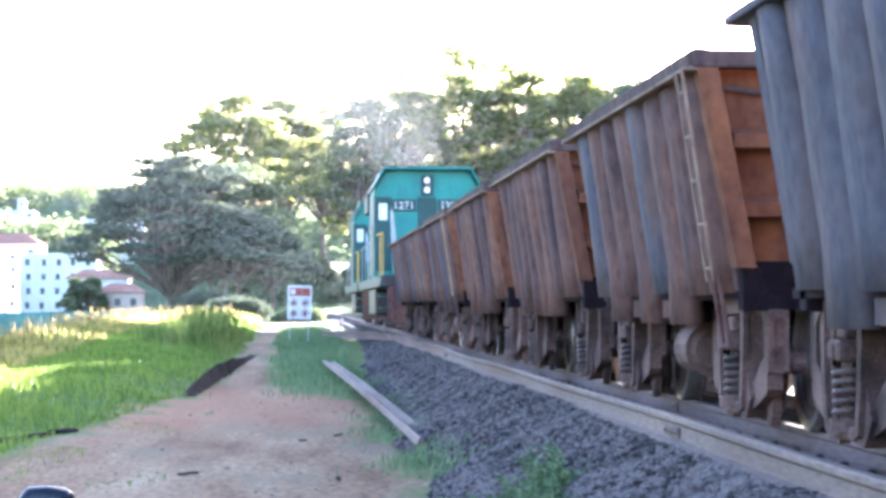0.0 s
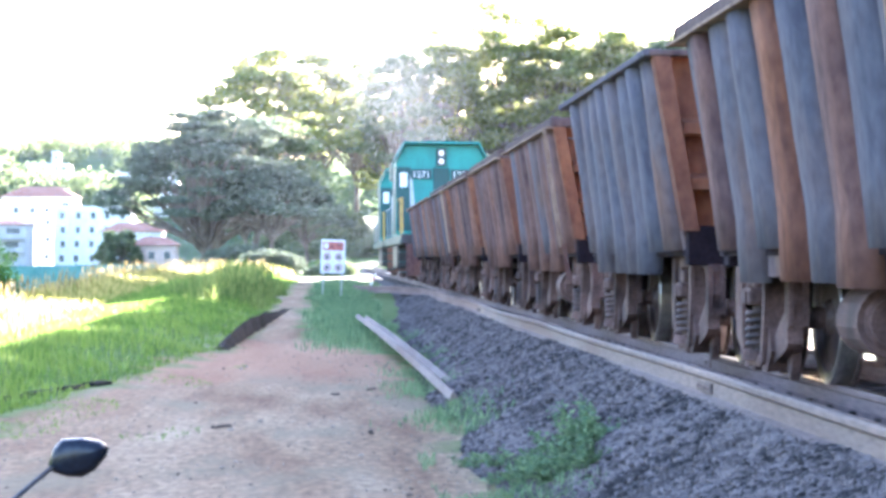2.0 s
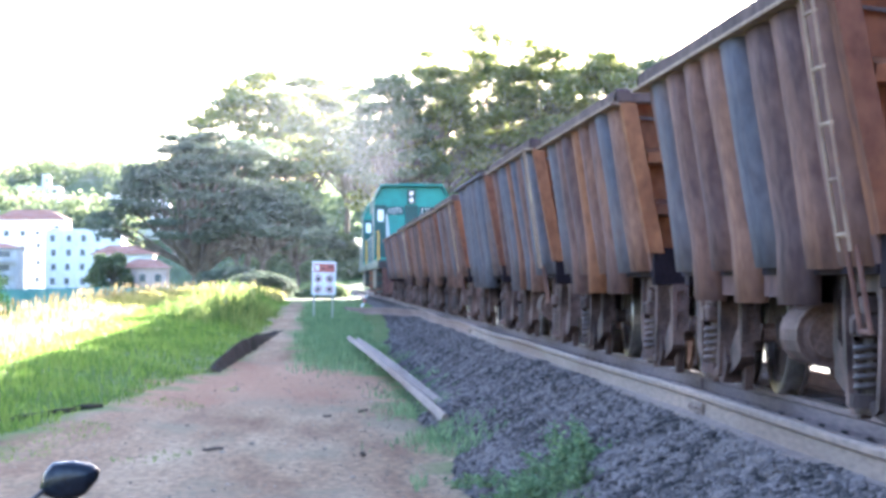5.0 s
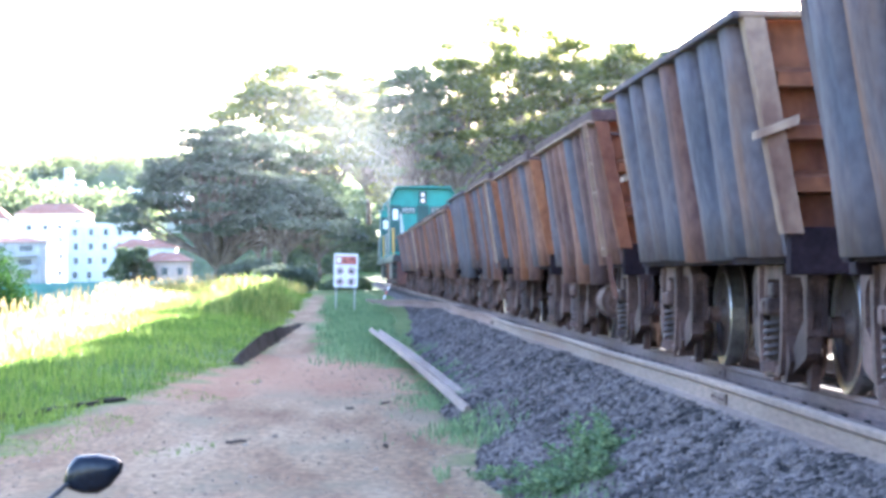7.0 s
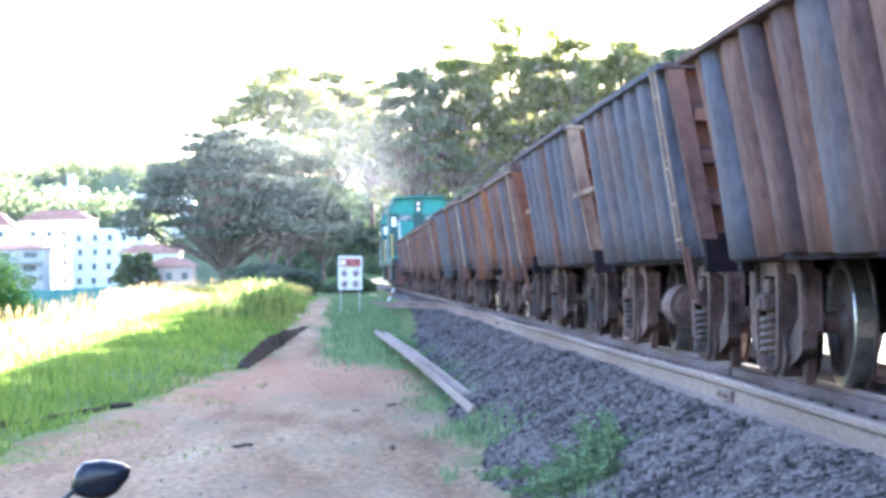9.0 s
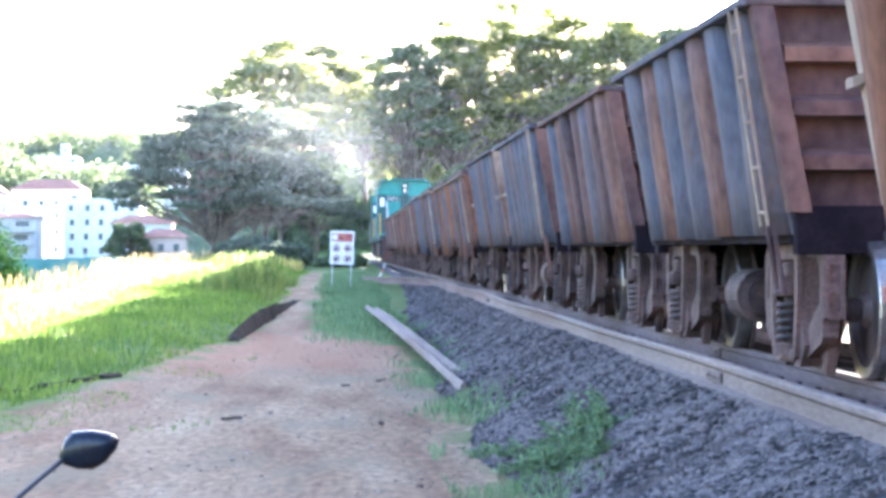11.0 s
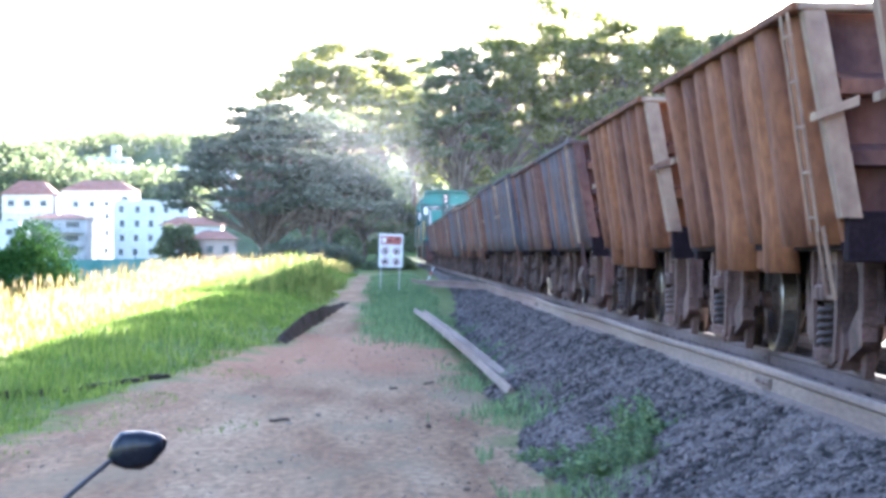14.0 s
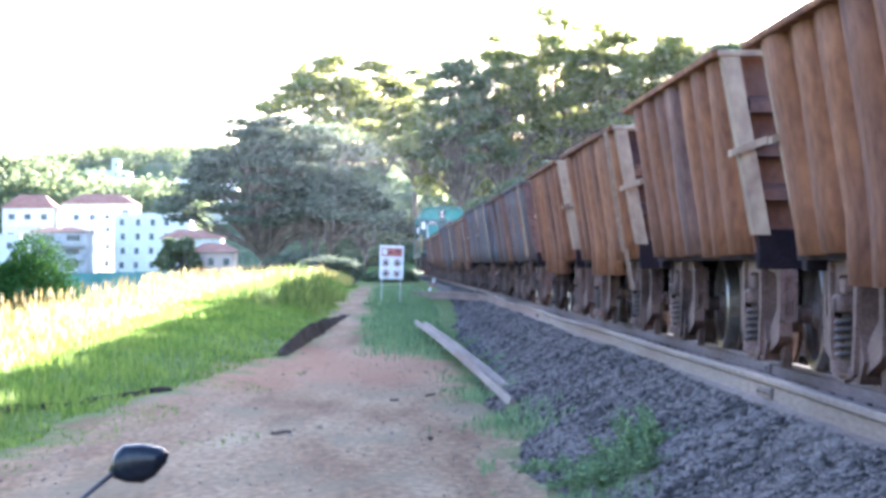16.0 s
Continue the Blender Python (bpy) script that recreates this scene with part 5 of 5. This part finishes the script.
POSTM = mat("pale_metal_post", (0.42, 0.42, 0.40), (0.56, 0.56, 0.54), 4.0, 0.6, 0.2, 0.1, 30)


def make_sign():
    s = empty("warning_sign")
    gx, gy = 0.14, 66.0
    s.matrix_basis = pose(gx, gy, ground_z(gx, gy), 0, 1.6, 0)
    base = 1.22 - ground_z(gx, gy)
    part("board", box(B(), -0.36, 0.36, -0.015, 0.015, base, base + 1.0, 0.004), WHITEP, s, "white board with faded red heading")
    part("heading", box(B(), -0.31, 0.31, -0.026, -0.018, base + 0.68, base + 0.93), REDP, s, "faded red heading panel")
    part("heading_mark", box(B(), -0.27, -0.15, -0.034, -0.028, base + 0.73, base + 0.89), WHITEP, s)
    for k, (w0, w1) in enumerate(((-0.10, 0.02), (0.10, 0.26))):
        part("text_bar", box(B(), w0, w1, -0.034, -0.028, base + 0.77 + 0.05 * k, base + 0.81 + 0.05 * k), BLACKP, s)
    for i in range(2):
        for j in range(2):
            cx, cz = -0.17 + 0.34 * i, base + 0.17 + 0.31 * j
            bm = B()
            n = 20
            for k in range(n):
                a, b = 2 * math.pi * k / n, 2 * math.pi * (k + 1) / n
                q = [bm.verts.new((cx + r * math.cos(t), -0.022, cz + r * math.sin(t))) for r, t in ((0.115, a), (0.115, b), (0.085, b), (0.085, a))]
                bm.faces.new(q)
            part("pictogram_ring", bm, REDP, s)
            bm = box(B(), cx - 0.05, cx + 0.035, -0.03, -0.022, cz - 0.06, cz + 0.05, 0.004)
            box(bm, cx - 0.02, cx + 0.06, -0.034, -0.028, cz - 0.02, cz + 0.02)
            part("pictogram", bm, BLACKP, s)
    for sx in (-0.28, 0.28):
        part("post", cyl(B(), (sx, 0.035, -0.2), (sx, 0.035, base + 0.95), 0.022, seg=10), POSTM, s, "pale metal post")
    tagged(s, "white and red warning sign on two thin posts beside the path", "sign")


make_sign()


# ---- discarded rail on the ballast foot ----
def make_old_rail():
    a, b = Vector((1.56, 24.0, 0.06)), Vector((0.84, 47.5, 0.33))
    r = empty("old_rail")
    pts = [tuple(a.lerp(b, i / 24)) for i in range(25)]
    pts = [(x + 0.05 * math.sin(i * 0.13), y, max(z, ground_z(x, y) + 0.03)) for i, (x, y, z) in enumerate(pts)]
    prof = [(px * 1.5, pz * 1.5) for px, pz in rail_profile()]
    body = sweep("rail_bar", pts, SPARE, prof, 1.15)
    body.parent = r
    d = (b - a).normalized()
    for k in range(4):
        p = a + d * (0.25 + 0.35 * k + (1.2 if k > 1 else 0))
        part("bolt_hole", cyl(B(), p + Vector((-0.13, 0, 0.065)), p + Vector((-0.10, 0, 0.10)), 0.018, seg=8), BLACKP, r)
    tagged(r, "old rusty rail lying on its side at the ballast foot", "rail")


make_old_rail()


# ---- edge stones of the cutting, twig, stake ----
def make_channel():
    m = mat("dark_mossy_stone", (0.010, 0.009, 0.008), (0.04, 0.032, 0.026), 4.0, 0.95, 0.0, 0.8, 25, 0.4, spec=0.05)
    rnd = random.Random(8)
    verts, faces, n = [], [], 44
    for i in range(n + 1):
        f = i / n
        x, y = -1.80 + 0.78 * f, 38.0 + 20.5 * f
        w = 0.07 * noise.noise((y * 1.7, 2, 5)) + 0.05 * noise.noise((y * 5, 7, 5))
        g = ground_z(x + 0.5, y)
        h = (0.36 - 0.16 * f) * math.sin(math.pi * min(1, 0.06 + f * 1.25) if f < 0.35 else math.pi * (0.5 + 0.49 * (f - 0.35) / 0.65)) + 0.04 * noise.noise((y * 3, 1, 1))
        for dx, dz in ((0.13, -0.15), (0.09 + w, 0.02), (0.05 + w, h * 0.5), (0.0 + w, h), (-0.10, h * 0.75), (-0.24, -0.2)):
            verts.append((x + dx, y, g + dz))
    for i in range(n):
        for k in range(5):
            faces.append((i * 6 + k, i * 6 + k + 1, (i + 1) * 6 + k + 1, (i + 1) * 6 + k))
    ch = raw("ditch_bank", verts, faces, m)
    tagged(ch, "dark eroded earth bank of a drainage cut in the grass", "bank", kind="structure")
    kb = empty("kerb_remnant")
    for i in range(7):
        x, y = -4.35 + 0.23 * i, 23.0 + 0.95 * i
        bm = box(B(), -0.10, 0.10, -0.33, 0.33, -0.15, 0.04 * rnd.uniform(0.5, 1.1), 0.03)
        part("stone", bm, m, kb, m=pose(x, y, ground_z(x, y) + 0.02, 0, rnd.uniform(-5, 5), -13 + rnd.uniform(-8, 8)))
    tagged(kb, "broken dark kerb stones half sunk in the grass", "kerb", kind="structure")


make_channel()
TWIG = mat("dead_wood", (0.05, 0.035, 0.025), (0.12, 0.085, 0.06), 8.0, 0.9, 0.0, 0.3, 40)


def make_twig(x, y, ln, turn, r=0.016):
    rnd = random.Random(int(x * 100))
    bm = B()
    p = Vector((-ln / 2, 0, r))
    for k in range(4):
        q = p + Vector((ln / 4, rnd.uniform(-0.02, 0.02), rnd.uniform(-0.006, 0.01)))
        cyl(bm, p, q, r, r * 0.85, seg=7)
        p = q
    t = part("twig", bm, TWIG, m=pose(x, y, ground_z(x, y) + 0.004, 0, 0, turn))
    tagged(t, "short dead twig lying on the dirt path", "twig")


make_twig(-1.01, 21.3, 0.20, 8)
make_twig(0.42, 20.6, 0.09, 70, 0.02)
make_twig(0.10, 26.5, 0.10, -40, 0.014)
make_twig(0.55, 27.5, 0.12, 20, 0.016)


def make_stake():
    s = empty("marker_stake")
    x, y = 1.42, 75.0
    s.matrix_basis = pose(x, y, 0.62, 0, 24, 0)
    for k in range(4):
        part("band", cyl(B(), (0, 0, -0.2 if k == 0 else 0.16 * k - 0.02), (0, 0, 0.14 * 1 + 0.16 * k - 0.02), 0.035, seg=10), WHITEP if k % 2 else REDP, s)
    tagged(s, "short leaning red and white marker stake in the ballast", "stake")


make_stake()


# ---- parked motorcycle: only its mirror reaches into view ----
RUBBER = mat("black_rubber", (0.015, 0.015, 0.015), (0.035, 0.035, 0.035), 6.0, 0.8, 0.0, 0.2, 60)
GLOSS = mat("glossy_black_plastic", (0.006, 0.008, 0.014), (0.011, 0.014, 0.022), 6.0, 0.25, 0.0, 0.0, 60, spec=0.3)
SEATM = mat("black_vinyl", (0.02, 0.02, 0.02), (0.04, 0.04, 0.04), 6.0, 0.6, 0.0, 0.2, 60)
METALM = mat("grey_engine_metal", (0.20, 0.20, 0.20), (0.34, 0.34, 0.34), 6.0, 0.4, 0.7, 0.1, 60)


def make_motorcycle():
    b = empty("motorcycle")
    b.matrix_basis = pose(-1.12, 5.55, 0, 0, 0, 0)
    for y, nm in ((0.45, "front_wheel"), (-0.80, "rear_wheel")):
        wbm = lathe(B(), [(-0.045, 0.24), (-0.05, 0.28), (0.0, 0.30), (0.05, 0.28), (0.045, 0.24), (-0.045, 0.24)], 28)
        ty = part(nm, wbm, RUBBER, b, m=pose(0, y, 0.30))
        rb = lathe(B(), [(-0.03, 0.245), (0.03, 0.245), (0.03, 0.215), (-0.03, 0.215), (-0.03, 0.245)], 28)
        for k in range(8):
            a = math.pi * k / 4
            cyl(rb, (0, 0, 0), (0, 0.22 * math.cos(a), 0.22 * math.sin(a)), 0.006, seg=5)
        part("rim", rb, METALM, ty)
    for sx in (-0.09, 0.09):
        part("fork", cyl(B(), (sx, 0.45, 0.30), (sx, 0.20, 0.90), 0.022, seg=8), METALM, b)
    part("frame_tube", cyl(cyl(cyl(B(), (0, 0.2, 0.85), (0, -0.3, 0.40), 0.025, seg=8), (0, 0.2, 0.8), (0, -0.9, 0.74), 0.025, seg=8), (0, -0.3, 0.4), (0, -0.8, 0.30), 0.025, seg=8), BLACKP, b)
    part("engine", box(B(), -0.15, 0.15, -0.42, -0.02, 0.22, 0.55, 0.05), METALM, b)
    part("fuel_tank", box(B(), -0.14, 0.14, -0.30, 0.16, 0.72, 0.93, 0.08), GLOSS, b)
    part("seat", box(B(), -0.14, 0.14, -1.0, -0.28, 0.74, 0.82, 0.035), SEATM, b)
    part("handlebar", cyl(cyl(B(), (-0.36, 0.10, 0.98), (0.36, 0.10, 0.98), 0.012, seg=8), (0, 0.18, 0.88), (0, 0.12, 0.98), 0.03, seg=8), METALM, b)
    part("headlamp", cyl(B(), (0, 0.24, 0.84), (0, 0.34, 0.84), 0.085, seg=14), GLOSS, b)
    part("side_stand", cyl(B(), (-0.10, -0.3, 0.3), (-0.24, -0.36, 0.0), 0.012, seg=6), METALM, b)
    for sx in (1, -1):
        # stem from the bar out to the mirror head
        bm = B()
        pts = [(sx * 0.27, 0.12, 0.98), (sx * 0.30, 0.18, 1.015), (sx * 0.345, 0.26, 1.055), (sx * 0.405, 0.34, 1.105)]
        for p, q in zip(pts, pts[1:]):
            cyl(bm, p, q, 0.0065, seg=8)
        part("mirror_stem", bm, BLACKP, b)
        bm = B()
        out = [(-0.078, -0.020), (-0.066, -0.040), (-0.03, -0.052), (0.012, -0.054), (0.045, -0.036), (0.076, 0.002), (0.081, 0.024), (0.064, 0.041), (0.012, 0.051), (-0.042, 0.047), (-0.066, 0.020)]
        for off, k in ((-0.03, 0.55), (-0.022, 0.86), (0.0, 1.0), (0.014, 1.0)):
            ring = [bm.verts.new((sx * x * k, off, z * k)) for x, z in out]
            if off > -0.03:
                for i in range(len(out)):
                    bm.faces.new((last[i], last[(i + 1) % len(out)], ring[(i + 1) % len(out)], ring[i]))
            else:
                bm.faces.new(ring)
            last = ring
        bm.faces.new(last)
        bmesh.ops.recalc_face_normals(bm, faces=bm.faces[:])
        smooth(part("mirror", bm, GLOSS, b, "glossy black mirror shell", pose(sx * 0.46, 0.345, 1.122)))
    tagged(b, "black parked motorcycle on the dirt path", "motorcycle")


make_motorcycle()


# ---- exhaust smoke, and fine pale flecks added to stand in for haze ----
SMOKE = mat("pale_blue_grey_smoke", (0.30, 0.315, 0.33), (0.40, 0.415, 0.43), 0.5, 1.0, 0.0, 0.0, 3, 0, None, None, 0.0, 0.5)
HAZEFLECK = mat("thin_pale_mist", (0.32, 0.36, 0.41), (0.39, 0.43, 0.48), 0.05, 1.0, 0.0, 0.0, 3, 0, None, None, 0.0, 0.5)


def flecks(rng, p, s0, s1):
    """A small triangle at every point, turned at random."""
    n = len(p)
    a = rng.normal(size=(n, 3))
    a /= np.linalg.norm(a, axis=1)[:, None]
    b = np.cross(a, rng.normal(size=(n, 3)))
    b /= np.linalg.norm(b, axis=1)[:, None]
    s = rng.uniform(s0, s1, (n, 1))
    V = np.stack([p + a * s, p - a * s * 0.5 + b * s * 0.87, p - a * s * 0.5 - b * s * 0.87], 1).reshape(-1, 3)
    return V.tolist(), np.arange(n * 3).reshape(-1, 3).tolist()


plume = tagged(empty("smoke_plume"), "thin pale exhaust smoke drifting above the locomotives", "smoke")
puffs = []
for i in range(11):
    f = i / 10
    rng = np.random.default_rng(300 + i)
    n, r = int(2200 + 9000 * f), 0.7 + 2.6 * f
    v, fc = flecks(rng, rng.normal(size=(n, 3)) * np.array([1.4, 1.6, 1.0]) * r * 0.5, 0.006, 0.013)
    ob = tagged(raw("puff", v, fc, SMOKE, plume), kind="stuff")
    ob.location = (-0.2 - 3.6 * f ** 1.3, -0.3 - 4.0 * f, 0.2 + 5.4 * f ** 0.8)
    puffs.append(ob)


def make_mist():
    """Pale flecks added before the trees as haze, in slow swells; bounds fit the camera's view."""
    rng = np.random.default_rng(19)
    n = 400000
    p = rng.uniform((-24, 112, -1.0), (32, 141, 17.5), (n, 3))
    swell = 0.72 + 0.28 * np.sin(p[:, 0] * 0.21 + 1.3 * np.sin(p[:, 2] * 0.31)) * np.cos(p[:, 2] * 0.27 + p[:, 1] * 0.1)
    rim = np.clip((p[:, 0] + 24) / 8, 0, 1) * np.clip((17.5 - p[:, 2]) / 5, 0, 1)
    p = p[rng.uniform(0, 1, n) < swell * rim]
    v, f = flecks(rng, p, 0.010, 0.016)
    tagged(raw("morning_mist", v, f, HAZEFLECK), "pale flecks added as haze before the trees", "mist", kind="stuff")


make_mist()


# ---- ballast stones ----
def make_stones():
    rnd = random.Random(77)
    shapes = [low_stone(500 + i) for i in range(24)]
    prof = [(0.95, -0.3), (1.25, 0.0), (1.7, 0.25), (2.2, 0.5), (2.55, 0.665), (3.2, 0.69)]

    def top(x, y):
        wob = noise.noise((y * 0.25, 3, 1)) * 0.22
        for (xa, za), (xb, zb) in zip(prof, prof[1:]):
            xa2, xb2 = xa + (wob if xa < 2 else 0), xb + (wob if xb < 2 else 0)
            if xa2 <= x <= xb2:
                return za + (zb - za) * (x - xa2) / (xb2 - xa2) + noise.noise((x * 1.3, y * 0.8, 2)) * 0.05 * (1 if 1 < x < 2.4 else 0.3)
        return None
    places, close = [], []
    while len(places) < 52000:
        y = 9.5 + 75 * rnd.random() ** 1.9
        x = rnd.uniform(1.05, 3.1)
        z = top(x, y)
        if z is None or z < -0.03 or (z < 0.1 and rnd.random() > 0.35 + 4 * z):
            continue
        s = rnd.uniform(0.018, 0.036) * (1 + 0.004 * y)
        places.append((x, y, z + s * 0.25, s, rnd.uniform(0, 6.28)))
    near = sorted((p for p in places if 1.3 < p[0] < 2.5 and p[1] > 12.5), key=lambda p: p[1])[:290]
    keep = set(near)
    rest = [p for p in places if p not in keep]
    ob = scatter("ballast_stones", rest, shapes, STONE, bed)
    ob["kind"] = "stuff"
    meshes = []
    for v, f in shapes[:12]:
        me = bpy.data.meshes.new("stone")
        me.from_pydata((v * 1.0).tolist(), [], f.tolist())
        me.materials.append(STONE)
        meshes.append(me)
    for i, (x, y, z, s, a) in enumerate(near):
        o = new("stone", meshes[i % 12])
        o.parent = bed
        o.matrix_basis = Matrix.LocRotScale((x, y, z), Euler((0, 0, a)), (s, s, s))


make_stones()


def make_pebbles():
    rnd = random.Random(78)
    shapes = [low_stone(700 + i) for i in range(12)]
    places = []
    for _ in range(3600):
        y, x = 13 + 30 * rnd.random() ** 1.4, rnd.uniform(-3.0, 1.4)
        if rnd.random() < 0.25 + 0.75 * ramp01(x, -0.6, 1.2):
            s = rnd.uniform(0.005, 0.017) * (2.0 if rnd.random() < 0.05 else 1)
            places.append((x, y, ground_z(x, y) + s * 0.2, s, rnd.uniform(0, 6.28)))
    tagged(scatter("pebbles", places, shapes, PEBBLE), "scattered small pebbles on the dirt path", "pebbles", kind="stuff")


PEBBLE = island(mat("brown_grey_pebble", (0.13, 0.09, 0.062), (0.34, 0.27, 0.20), 8.0, 0.9, 0.0, 0.3, 60))
make_pebbles()


# ---- what moves ----
def run(t):
    """Metres that the train has gone at t."""
    return SPEED * t


def motions():
    stops = (0, 2, 4, 6, 8, 10, 12, 14, 16)
    for ob, y in wagons + locos:
        walk(ob, [(t, pose(TRACK_X, y + run(t), RAIL)) for t in stops])
    # the plume rides with the rear locomotive, swaying and lying down as it goes
    walk(plume, [(t, pose(TRACK_X - 0.12 * t, LOCO_Y + 13.0 + run(t) - 0.1 * t, RAIL + 4.3, 0, -1.2 * t + 4 * math.sin(t), 3 * math.sin(0.7 * t))) for t in stops])
    for i, ob in enumerate(puffs):
        p = ob.location.copy()
        walk(ob, [(t, pose(p.x + 0.35 * math.sin(0.9 * t + i), p.y + 0.3 * math.cos(0.7 * t + 2 * i), p.z + 0.25 * math.sin(1.1 * t + 3 * i), 0, 0, 12 * t + 20 * i)) for t in stops])
    for ob, y in wagons:
        for ws in [c for c in ob.children if c.name.startswith("wheelset")]:
            p = ws.location.copy()
            walk(ws, [(0.1 * k, pose(p.x, p.y, p.z, -math.degrees(run(0.1 * k) / 0.42), 0, 0)) for k in range(161)])


motions()
